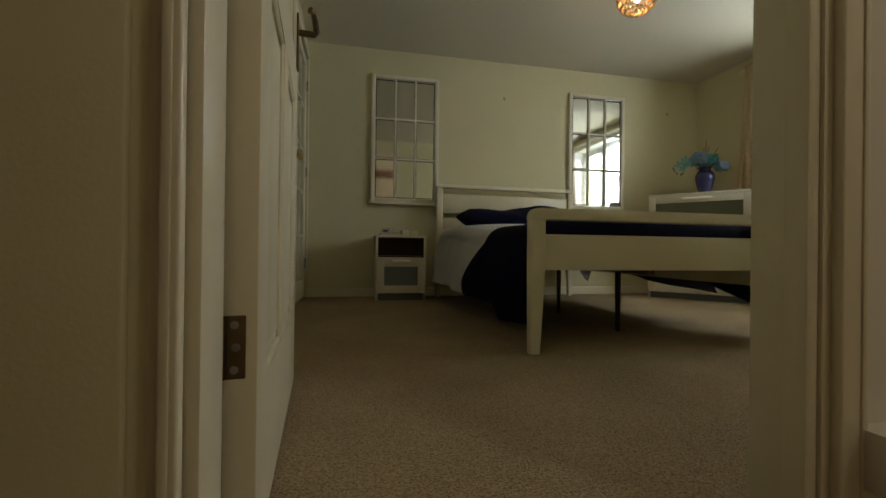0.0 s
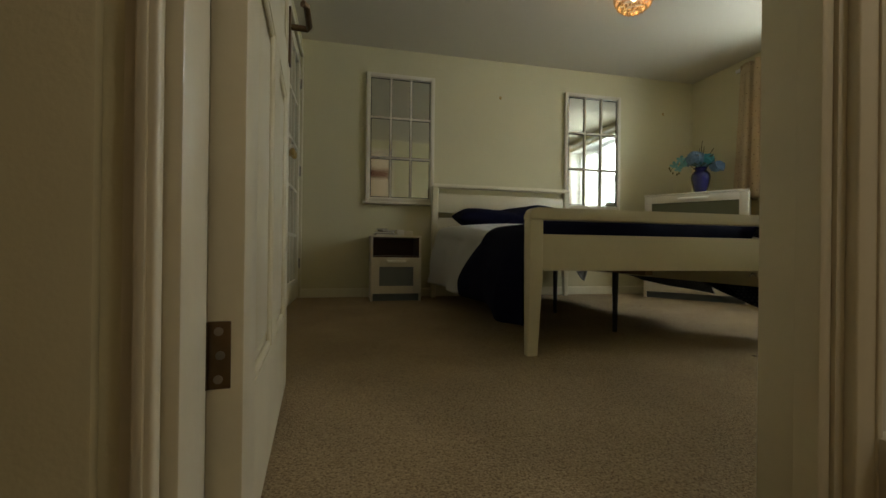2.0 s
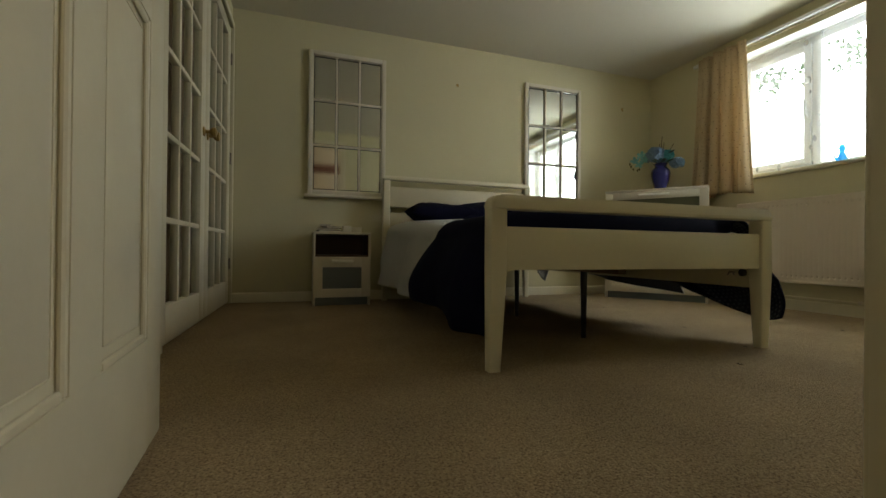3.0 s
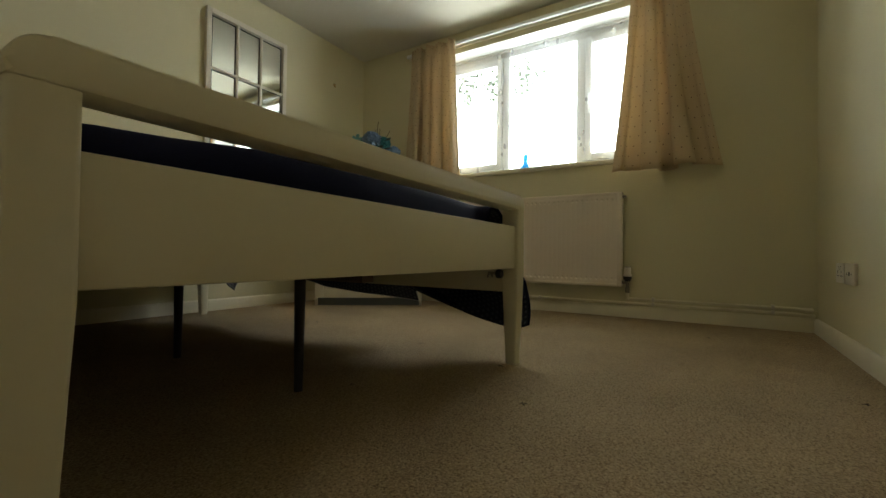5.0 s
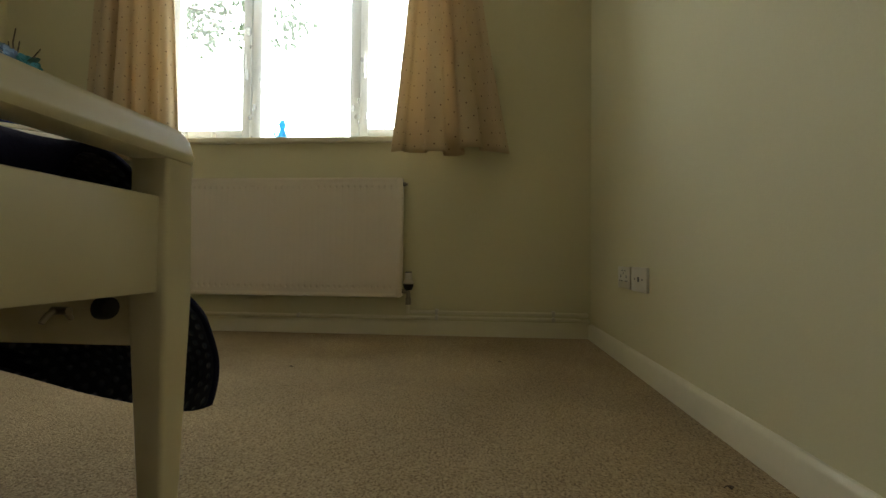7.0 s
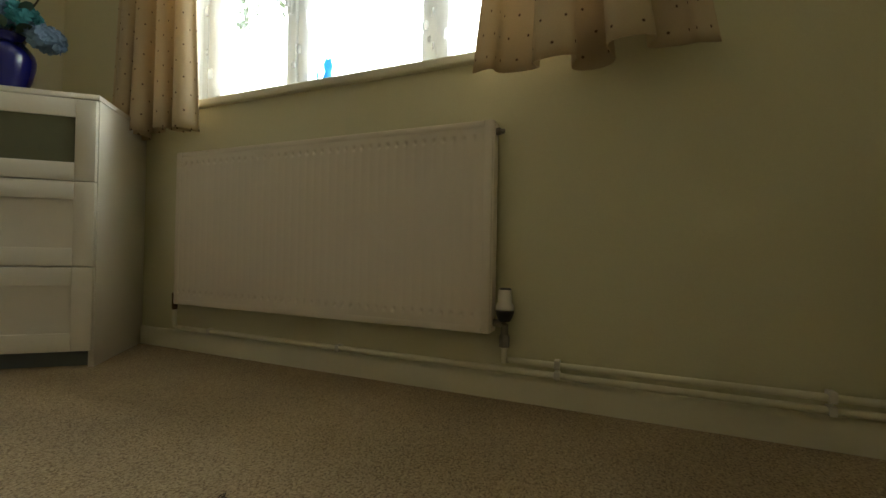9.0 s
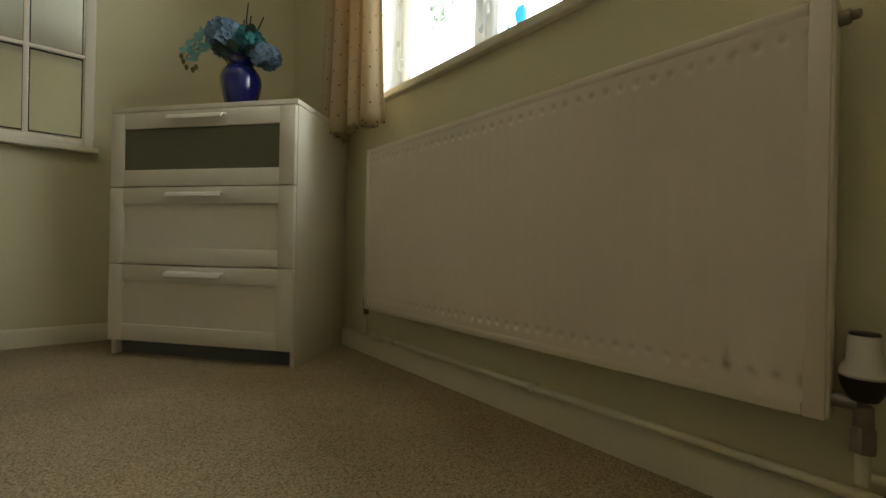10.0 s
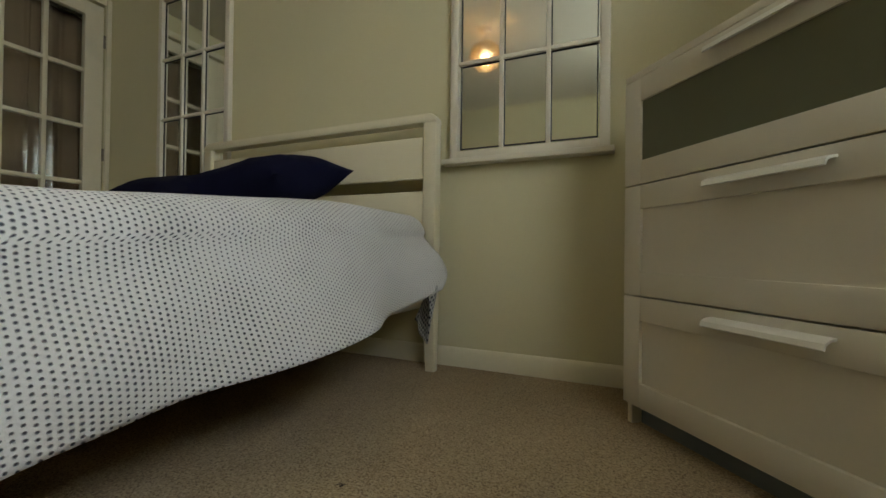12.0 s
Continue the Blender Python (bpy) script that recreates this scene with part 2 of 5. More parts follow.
SHEET = material("mattress_ticking", (0.74, 0.72, 0.66), 0.9, grain=0.06, scale=200, bump=0.0006, wear=0.05)
CURTAIN = dotted_material("curtain_cotton", (0.63, 0.50, 0.315), (0.13, 0.07, 0.045), (0.062, 0.062), 0.0038, translucent=0.25, bump=0.0008)
NET = net_material()
GLASS = glass_material("pane_glass", (0.95, 0.97, 0.95), 0.025)
MIRROR = material("mirror_silver", (0.79, 0.81, 0.76), 0.02, 1.0)
FROST = material("frosted_glass", (0.13, 0.135, 0.075), 0.5, grain=0.05, scale=30, wear=0.08, spec=0.5)
FROSTN = material("frosted_glass_grey", (0.16, 0.18, 0.18), 0.3, grain=0.05, scale=30, wear=0.08)
NICHE = material("dark_brown_lining", (0.075, 0.032, 0.018), 0.55, grain=0.15, scale=30, wear=0.2)
BLACK = material("black_steel", (0.012, 0.012, 0.014), 0.4, grain=0.1, wear=0.1)
STEEL = material("worn_steel", (0.30, 0.27, 0.22), 0.45, 0.9, grain=0.15, scale=60, wear=0.35, wear_scale=30)
BRASS = material("aged_brass", (0.52, 0.36, 0.13), 0.32, 1.0, grain=0.1, scale=60, wear=0.25, wear_scale=14)
BRONZE = material("dark_bronze", (0.15, 0.10, 0.055), 0.42, 0.85, grain=0.2, scale=60, wear=0.3, wear_scale=25)
COBALT = material("cobalt_glaze", (0.006, 0.008, 0.11), 0.12, grain=0.1, scale=8, wear=0.1, coat=0.6)
PETAL = material("hydrangea_petal", (0.20, 0.30, 0.42), 0.85, grain=0.25, scale=50, wear=0.25, wear_scale=16, translucent=0.2)
PETALG = material("grey_blue_petal", (0.17, 0.25, 0.31), 0.85, grain=0.25, scale=50, wear=0.25, wear_scale=16, translucent=0.2)
TEAL = material("teal_petal", (0.06, 0.28, 0.30), 0.85, grain=0.25, scale=50, wear=0.2, wear_scale=16, translucent=0.2)
AQUA = material("aqua_petal", (0.22, 0.50, 0.50), 0.8, grain=0.25, scale=40, wear=0.2, wear_scale=16, translucent=0.2)
LEAFG = material("silk_leaf", (0.04, 0.085, 0.05), 0.7, grain=0.3, scale=40, wear=0.2)
BUD = material("olive_bud", (0.16, 0.14, 0.04), 0.6, grain=0.2, scale=60)
TWIG = material("dark_twig", (0.05, 0.032, 0.02), 0.8, grain=0.3, scale=60, bump=0.001)
WOOD = material("brown_door_veneer", (0.13, 0.075, 0.042), 0.5, grain=0.25, scale=14, wear=0.2, wear_scale=3)
REDWOOD = material("red_brown_stain", (0.13, 0.036, 0.018), 0.45, grain=0.2, scale=20, wear=0.2)
DRAPE = material("brown_drape", (0.26, 0.185, 0.115), 0.95, grain=0.15, scale=120, wear=0.35, wear_scale=6)
PLASTIC = material("socket_plastic", (0.64, 0.59, 0.50), 0.35, grain=0.02, scale=60, wear=0.05)
PAPER = material("paper", (0.72, 0.68, 0.6), 0.8, grain=0.08, scale=60, wear=0.1)
BOOKD = material("dark_book_cover", (0.10, 0.075, 0.05), 0.6, grain=0.2, scale=30)
BLUEGLASS = material("blue_glass", (0.16, 0.55, 0.90), 0.15, grain=0.25, scale=30, translucent=0.75)
CRYSTAL = material("crystal_beads", (0.62, 0.48, 0.29), 0.12, grain=0.1, scale=40, translucent=0.5)
LEAF = material("tree_leaf", (0.05, 0.085, 0.035), 0.6, grain=0.3, scale=20, translucent=0.1)
BARK = material("bark", (0.10, 0.08, 0.06), 0.9, grain=0.3, scale=20, bump=0.004)
SOIL = material("grass_ground", (0.08, 0.12, 0.05), 0.95, grain=0.4, scale=30, bump=0.01, wear=0.3)
BULB = glow_material("lit_bulb", (1.0, 0.72, 0.38), 6.0)
SKYGLOW = glow_material("bright_cloud", (0.86, 0.95, 1.0), SKY_GLOW)

# ---- building helpers ----
def box(bm, x0, x1, y0, y1, z0, z1, bev=0.0, seg=2):
    """A bevelled block; its six main faces are marked to stay flat."""
    flat = bm.faces.layers.int.get("flat") or bm.faces.layers.int.new("flat")
    made = bmesh.ops.create_cube(bm, size=1.0, matrix=Matrix.Translation(((x0 + x1) / 2, (y0 + y1) / 2, (z0 + z1) / 2)) @ Matrix.Diagonal((x1 - x0, y1 - y0, z1 - z0, 1)))
    if bev:
        edges = {e for v in made["verts"] for e in v.link_edges}
        bmesh.ops.bevel(bm, geom=list(edges), offset=bev, segments=seg, affect="EDGES", profile=0.5)
    bm.normal_update()
    for f in bm.faces:
        if not f[flat] and max(abs(c) for c in f.normal) > 0.9999:
            f[flat] = 1
    return bm


def boxed(*args, bev=0.0, seg=2):
    return box(bmesh.new(), *args, bev=bev, seg=seg)


def tube(bm, points, r, sides=10, r_end=None, cap=True):
    """A round bar along points; the radius may taper."""
    pts = [Vector(p) for p in points]
    rings = []
    for k, p in enumerate(pts):
        d = (pts[min(k + 1, len(pts) - 1)] - pts[max(k - 1, 0)]).normalized()
        a = d.cross(Vector((0, 0, 1)) if abs(d.z) < 0.9 else Vector((1, 0, 0))).normalized()
        b = d.cross(a)
        rad = r if r_end is None else r + (r_end - r) * k / max(1, len(pts) - 1)
        rings.append([bm.verts.new(p + rad * (math.cos(t) * a + math.sin(t) * b)) for t in (2 * math.pi * n / sides for n in range(sides))])
    for k in range(len(rings) - 1):
        for n in range(sides):
            bm.faces.new((rings[k][n], rings[k][(n + 1) % sides], rings[k + 1][(n + 1) % sides], rings[k + 1][n]))
    if cap:
        bm.faces.new(rings[0][::-1]); bm.faces.new(rings[-1])
    return bm


def lathe(bm, profile, centre=(0, 0, 0), sides=32, axis="z"):
    """A turned shape from (radius, height) pairs."""
    c = Vector(centre)
    rings = []
    for r, h in profile:
        ring = []
        for n in range(sides):
            t = 2 * math.pi * n / sides
            v = Vector((r * math.cos(t), r * math.sin(t), h))
            if axis == "x":
                v = Vector((h, v.x, v.y))
            elif axis == "y":
                v = Vector((v.x, h, v.y))
            ring.append(bm.verts.new(c + v))
        rings.append(ring)
    for k in range(len(rings) - 1):
        for n in range(sides):
            bm.faces.new((rings[k][n], rings[k][(n + 1) % sides], rings[k + 1][(n + 1) % sides], rings[k + 1][n]))
    bm.faces.new(rings[0][::-1]); bm.faces.new(rings[-1])
    return bm


def surface(fn, nu, nv, uvfn=None, bm=None):
    """A sheet of nu by nv cells from fn(u, v), with UVs in metres if uvfn is given."""
    bm = bm or bmesh.new()
    uvl = bm.loops.layers.uv.verify()
    g = [[bm.verts.new(fn(i / nu, j / nv)) for j in range(nv + 1)] for i in range(nu + 1)]
    for i in range(nu):
        for j in range(nv):
            f = bm.faces.new((g[i][j], g[i + 1][j], g[i + 1][j + 1], g[i][j + 1]))
            if uvfn:
                for loop, (a, b) in zip(f.loops, ((i, j), (i + 1, j), (i + 1, j + 1), (i, j + 1))):
                    loop[uvl].uv = uvfn(a / nu, b / nv)
    return bm


def mesh_of(name, bm, mat, smooth=None):
    me = bpy.data.meshes.new(name)
    bmesh.ops.recalc_face_normals(bm, faces=bm.faces)
    layer = bm.faces.layers.int.get("flat")
    keep = [bool(f[layer]) for f in bm.faces] if layer else []
    bm.to_mesh(me)
    bm.free()
    me.materials.append(mat)
    if smooth is not None:
        for k, p in enumerate(me.polygons):
            p.use_smooth = not (keep and keep[k])
        me.set_sharp_from_angle(angle=radians(smooth))
    return me


def part(name, bm, mat, parent, label="", smooth=35, at=None):
    ob = new(name, mesh_of(name, bm, mat, smooth))
    ob.parent = parent
    if at is not None:
        ob.matrix_basis = at
    if label:
        tagged(ob, label)
    return ob


def thing(name, label, category, m=None, group=""):
    ob = new(name)
    ob.empty_display_size = 0.1
    if m is not None:
        ob.matrix_basis = m
    return tagged(ob, label, category, group)


def solo(name, bm, mat, label, category, m=None, group="", smooth=35):
    ob = new(name, mesh_of(name, bm, mat, smooth))
    if m is not None:
        ob.matrix_basis = m
    return tagged(ob, label, category, group)


def structure(name, bm, mat, label, category, m=None, smooth=35):
    ob = new(name, mesh_of(name, bm, mat, smooth))
    if m is not None:
        ob.matrix_basis = m
    return tagged(ob, label, category, kind="structure")


def thicken(ob, t, offset=0.0):
    s = ob.modifiers.new("cloth_thickness", "SOLIDIFY")
    s.thickness, s.offset = t, offset
    return ob


# ---- the room's shell ----
HX0, HX1, HY0, HH = -0.465, 2.2, -1.55, 2.46   # hall
XE, XW, YN, H = 3.436, -0.475, 3.745, 2.19
MS = pose(0, 0.589, 0, 0, 0, -1.31)          # the wall with the doorway: x along it, y = 0 its room face
WT = 0.104
DL, DR, DH = -0.232, 0.571, 2.0               # doorway
OY0, OY1, OZ0, OZ1 = 1.22, 2.94, 1.03, 2.028   # window opening
FY0, FY1, FH = 2.17, 3.715, 2.03              # glazed doors' opening

structure("floor", box(boxed(-1.25, 3.78, 0.45, 3.9, -0.12, 0.0), -0.57, 2.3, -2.0, 0.45, -0.12, 0.0), CARPET, "beige speckled twist-pile carpet with small dark spots", "carpet")
structure("ceiling", boxed(-1.25, 3.78, 0.5, 3.9, H, H + 0.12), CEIL, "plain white painted bedroom ceiling", "ceiling")
structure("wall_north", boxed(-1.25, 3.78, YN, YN + 0.15, 0, H), WALL, "pale green-cream painted plaster wall behind the bed", "wall")
bm = bmesh.new()
box(bm, XE, XE + 0.33, 0.3, OY0, 0, H)
box(bm, XE, XE + 0.33, OY1, YN, 0, H)
box(bm, XE, XE + 0.33, OY0, OY1, 0, OZ0 - 0.03)
box(bm, XE, XE + 0.33, OY0, OY1, OZ1, H)
structure("wall_east", bm, WALL, "pale green-cream painted wall with the window", "wall")
bm = bmesh.new()
box(bm, XW - 0.12, XW, 0.5, FY0, 0, H)
box(bm, XW - 0.12, XW, FY1, YN, 0, H)
box(bm, XW - 0.12, XW, FY0, FY1, FH, H)
structure("wall_west", bm, WALL, "pale green-cream wall with glazed double doors", "wall")
bm = bmesh.new()
box(bm, -0.75, DL - 0.03, -WT, 0, 0, H)
box(bm, DR + 0.03, 3.6, -WT, 0, 0, H)
box(bm, DL - 0.03, DR + 0.03, -WT, 0, DH + 0.03, H)
box(bm, HX0 + 0.02, -0.278, -WT - 0.014, -WT, 0, H, bev=0.004)
box(bm, HX0 - 0.1, HX1 + 0.1, -WT, -WT + 0.008, H, HH)
structure("wall_south", bm, WALL, "pale green-cream painted wall with the open doorway", "wall", MS)
bm = bmesh.new()
box(bm, XW - 0.70, XW - 0.60, 1.9, 3.9, 0, H)
box(bm, XW - 0.60, XW - 0.12, 1.9, 2.0, 0, H)
box(bm, XW - 0.60, XW - 0.12, 3.75, 3.9, 0, H)
structure("wall_closet", bm, HALLWALL, "plain wall of the space behind the glazed doors", "wall")
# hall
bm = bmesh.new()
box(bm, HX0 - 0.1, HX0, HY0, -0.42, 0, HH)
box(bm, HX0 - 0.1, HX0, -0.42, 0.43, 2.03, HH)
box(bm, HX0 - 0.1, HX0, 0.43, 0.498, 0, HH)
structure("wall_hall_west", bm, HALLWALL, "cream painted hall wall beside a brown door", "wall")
bm = bmesh.new()
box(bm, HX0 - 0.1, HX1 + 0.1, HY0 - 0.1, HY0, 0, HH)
# thin facing whose lighter colour stands in for the brighter light here
structure("wall_hall_north", boxed(DR + 0.031, HX1, -WT - 0.004, -WT, 0, H), HALLBRIGHT, "grey-cream hall wall beside the doorway, its colour brightened for the light on it", "wall", MS)
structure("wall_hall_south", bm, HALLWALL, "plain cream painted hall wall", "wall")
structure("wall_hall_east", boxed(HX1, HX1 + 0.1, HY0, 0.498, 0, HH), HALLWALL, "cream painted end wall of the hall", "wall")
structure("ceiling_hall", boxed(HX0 - 0.1, HX1 + 0.1, HY0 - 0.1, 0.498, HH, HH + 0.1), CEIL, "plain white hall ceiling", "ceiling")

# baseboards
def baseboard(m, length, height, label="cream gloss painted skirting board", depth=0.016):
    bm = bmesh.new()
    prof = [(0, 0), (depth, 0), (depth, height - 0.012), (depth - 0.004, height - 0.004), (depth - 0.009, height), (0, height)]
    a = [bm.verts.new((0, y, z)) for y, z in prof]
    b = [bm.verts.new((length, y, z)) for y, z in prof]
    for k in range(len(prof)):
        n = (k + 1) % len(prof)
        bm.faces.new((a[k], a[n], b[n], b[k]))
    bm.faces.new(a[::-1]); bm.faces.new(b)
    return structure("baseboard", bm, GLOSS, label, "skirting board", m)

BH = 0.075
baseboard(pose(XE, YN, 0, 0, 0, 180), XE - XW, BH)
baseboard(pose(XE, 0.52, 0, 0, 0, 90), YN - 0.52 - 0.017, BH)
baseboard(MS @ pose(DR + 0.08, 0, 0), XE - DR - 0.1, BH)
baseboard(MS @ pose(XW, 0, 0), DL - 0.08 - XW, BH)
baseboard(pose(XW, FY0 - 0.06, 0, 0, 0, -90), FY0 - 0.68, BH)
baseboard(MS @ pose(HX1, -WT, 0, 0, 0, 180), HX1 - DR - 0.06, 0.097)
baseboard(MS @ pose(-0.280, -WT - 0.014, 0, 0, 0, 180), -0.280 - HX0 - 0.02, 0.1)

# doorway lining, stops and architraves
def post_profile(bm, x0, x1, y0, y1, z0, z1):
    return box(bm, x0, x1, y0, y1, z0, z1, bev=0.004)

frame_ob = thing("door_frame", "cream gloss painted door lining with stops and architrave", "door frame", MS)
frame_ob["kind"] = "structure"
for name, a, b in (("jamb", DL - 0.03, DL), ("jamb", DR, DR + 0.03)):
    part(name, boxed(a, b, -WT - 0.002, 0.004, 0, DH + 0.03, bev=0.002), GLOSS, frame_ob)
part("head", boxed(DL, DR, -WT - 0.002, 0.004, DH, DH + 0.03, bev=0.002), GLOSS, frame_ob)
part("stop", boxed(DL, DL + 0.019, -0.101, -0.030, 0, DH, bev=0.003), GLOSS, frame_ob)
part("stop", boxed(DR - 0.02, DR, -0.101, -0.067, 0, DH, bev=0.003), GLOSS, frame_ob)
for y0, y1 in ((-WT - 0.016, -WT), (0.0, 0.016)):
    for side, x0, wide in ((-1, DL + 0.005, 0.020 if y0 < -0.05 else 0.05), (1, DR + 0.014, 0.044)):
        bm = boxed(min(x0, x0 + side * wide), max(x0, x0 + side * wide), y0, y1, 0, DH + 0.05, bev=0.004, seg=3)
        yy = y0 - 0.003 if y0 < -0.05 else y1 - 0.002
        bead = (x0 + side * (wide - 0.012), x0 + side * (wide - 0.002))
        box(bm, min(bead), max(bead), yy, yy + 0.005, 0, DH + 0.04, bev=0.002)
        part("architrave", bm, GLOSS, frame_ob)
for y0, y1 in ((-WT - 0.016, -WT), (0.0, 0.016)):
    part("architrave", boxed(DL - 0.052, DR + 0.052, y0 + 0.001, y1 - 0.001, DH + 0.012, DH + 0.056, bev=0.004), GLOSS, frame_ob)
bm = bmesh.new()
box(bm, DL, DR, -0.012, 0.014, 0.0, 0.006, bev=0.0025)
structure("threshold_strip", bm, BRASS, "narrow brass threshold strip joining the two carpets", "threshold", MS)


def panelled_leaf(width, height, thick):
    """A moulded six-panel door leaf; x along its width from the hinge, y through its thickness."""
    bm = bmesh.new()
    t = thick / 2
    rails = [(0.0, 0.215), (0.83, 0.95), (1.55, 1.64), (height - 0.11, height)]
    box(bm, 0, 0.105, -t, t, 0, height, bev=0.002)
    box(bm, width - 0.105, width, -t, t, 0, height, bev=0.002)
    box(bm, width / 2 - 0.05, width / 2 + 0.05, -t + 0.0006, t - 0.0006, 0.2, height - 0.1)
    for a, b in rails:
        box(bm, 0.1, width - 0.1, -t + 0.0003, t - 0.0003, a, b)
    for k in range(3):
        z0, z1 = rails[k][1], rails[k + 1][0]
        for x0, x1 in ((0.105, width / 2 - 0.05), (width / 2 + 0.05, width - 0.105)):
            box(bm, x0 - 0.004, x1 + 0.004, -t + 0.011, t - 0.011, z0 - 0.004, z1 + 0.004)
            for s in (-1, 1):
                yy = s * (t - 0.0065)
                box(bm, x0 + 0.03, x1 - 0.03, min(yy, yy - s * 0.006), max(yy, yy - s * 0.006), z0 + 0.03, z1 - 0.03, bev=0.0055, seg=2)
                lo, hi = min(s * (t - 0.002), s * (t - 0.011)), max(s * (t - 0.002), s * (t - 0.011))
                for q in ((x0 - 0.002, x0 + 0.012, z0, z1), (x1 - 0.012, x1 + 0.002, z0, z1), (x0 + 0.012, x1 - 0.012, z0 - 0.002, z0 + 0.012), (x0 + 0.012, x1 - 0.012, z1 - 0.012, z1 + 0.002)):
                    box(bm, q[0], q[1], lo, hi, q[2], q[3], bev=0.003, seg=1)
    return bm


def lever_handle(parent, x, z, side, t):
    """A lever on a long back plate."""
    y = side * t
    bm = boxed(x - 0.02, x + 0.02, min(y, y + side * 0.006), max(y, y + side * 0.006), z - 0.11, z + 0.05, bev=0.002)
    plate = part("handle_plate", bm, BRONZE, parent, "aged bronze handle plate")
    bm = tube(bmesh.new(), [(x, y + side * 0.005, z), (x, y + side * 0.05, z), (x - 0.02, y + side * 0.056, z), (x - 0.115, y + side * 0.05, z + 0.004), (x - 0.125, y + side * 0.04, z + 0.004)], 0.009, 10)
    part("lever", bm, BRONZE, plate, "aged bronze lever")


DOOR_M = pose(-0.199, 0.580, 0.012, 0, 0, 94.5)
door = thing("door_1", "open white gloss six-panel bedroom door with bronze fittings", "door", DOOR_M)
door["kind"] = "structure"
part("leaf", panelled_leaf(0.795, 1.975, 0.04), GLOSS, door)
for z in (0.2815, 1.70):
    bm = boxed(-0.0025, 0.0005, -0.0065, 0.0195, z - 0.0395, z + 0.0395, bev=0.001)
    hinge = part("hinge", bm, BRONZE, door, "tarnished steel butt hinge")
    bm = bmesh.new()
    for dz in (-0.028, 0.0, 0.028):
        lathe(bm, [(0.0052, -0.0026), (0.0052, -0.0034), (0.003, -0.0038)], (0, 0.0065 if dz else 0.0045, z + dz), 10, "x")
    part("screw", bm, STEEL, hinge)
    bm = bmesh.new()
    for k in range(5):
        tube(bm, [(-0.004, 0.0225, z - 0.0395 + 0.0158 * k + 0.0005), (-0.004, 0.0225, z - 0.0395 + 0.0158 * (k + 1) - 0.0005)], 0.0055, 10)
    part("knuckle", bm, BRONZE, hinge)
lever_handle(door, 0.735, 1.045, -1, 0.02)
lever_handle(door, 0.735, 1.045, 1, 0.02)

# brown hall door with its casing
hall_door = thing("door_2", "closed dark brown veneered hall door", "door", pose(HX0 - 0.05, -0.40, 0.01))
hall_door["kind"] = "structure"
part("leaf", boxed(-0.02, 0.02, -0.019, 0.829, -0.008, 2.019, bev=0.002), WOOD, hall_door)
part("knob", lathe(bmesh.new(), [(0.024, 0.02), (0.024, 0.024), (0.010, 0.03), (0.010, 0.05), (0.024, 0.06), (0.026, 0.072), (0.016, 0.084)], (0, 0.06, 1.0), 18, "x"), BRASS, hall_door)
casing = thing("door_frame", "cream gloss painted casing round the brown hall door", "door frame", pose(HX0, 0, 0))
casing["kind"] = "structure"
part("architrave", boxed(0, 0.018, 0.412, 0.485, 0, 2.07, bev=0.005, seg=3), GLOSS, casing)
part("architrave", boxed(0, 0.018, -0.475, -0.405, 0, 2.07, bev=0.005, seg=3), GLOSS, casing)
part("architrave", boxed(0.001, 0.017, -0.404, 0.404, 2.0, 2.07, bev=0.005, seg=3), GLOSS, casing)
# red-brown stained shelf rail on the hall's far wall
solo("wooden_beam", boxed(HX0, 1.6, HY0, HY0 + 0.05, 1.94, 2.10, bev=0.004), REDWOOD, "red-brown stained wooden rail fixed along the hall wall", "wooden rail")
# base added over the hall light, out of view
hl = thing("added_ceiling_lamp", "plain round base of an unseen ceiling lamp, added above the hall light", "ceiling lamp", pose(1.45, -0.75, 0))
part("base", lathe(bmesh.new(), [(0.10, HH), (0.10, HH - 0.02), (0.085, HH - 0.03)], (0, 0, 0), 28), PLASTIC, hl)

# ---- glazed double doors ----
def glazed_leaf(parent):
    """A fifteen-pane door leaf: x from its hinge, y through it."""
    w, h, t = 0.765, 2.0, 0.02
    rows = [0.155 + 0.352 * k for k in range(6)]
    cols = [0.1 + 0.188 * k for k in range(4)]
    bm = bmesh.new()
    box(bm, 0, 0.1, -t, t, 0, h, bev=0.003)
    box(bm, w - 0.1, w, -t, t, 0, h, bev=0.003)
    box(bm, 0.1, w - 0.1, -t, t, 0, 0.155, bev=0.002)
    box(bm, 0.1, w - 0.1, -t, t, rows[5], h, bev=0.002)
    part("door_rails", bm, GLOSS, parent)
    for c in cols[1:3]:
        part("muntin", boxed(c - 0.012, c + 0.012, -t + 0.004, t - 0.004, rows[0], rows[5], bev=0.004), GLOSS, parent)
    for r in rows[1:5]:
        part("muntin", boxed(cols[0], cols[3], -t + 0.005, t - 0.005, r - 0.012, r + 0.012, bev=0.004), GLOSS, parent)
    for i in range(3):
        for j in range(5):
            p = part("pane", boxed(cols[i], cols[i + 1], -0.003, 0.003, rows[j], rows[j + 1]), GLASS, parent, smooth=None)
            p.visible_shadow = False


def door_knob(parent, x, z):
    bm = lathe(bmesh.new(), [(0.026, 0.02), (0.026, 0.025), (0.01, 0.03), (0.009, 0.048), (0.02, 0.056), (0.027, 0.068), (0.025, 0.08), (0.012, 0.086)], (x, 0, z), 20, "y")
    part("knob", bm, BRASS, parent, "aged brass door knob")


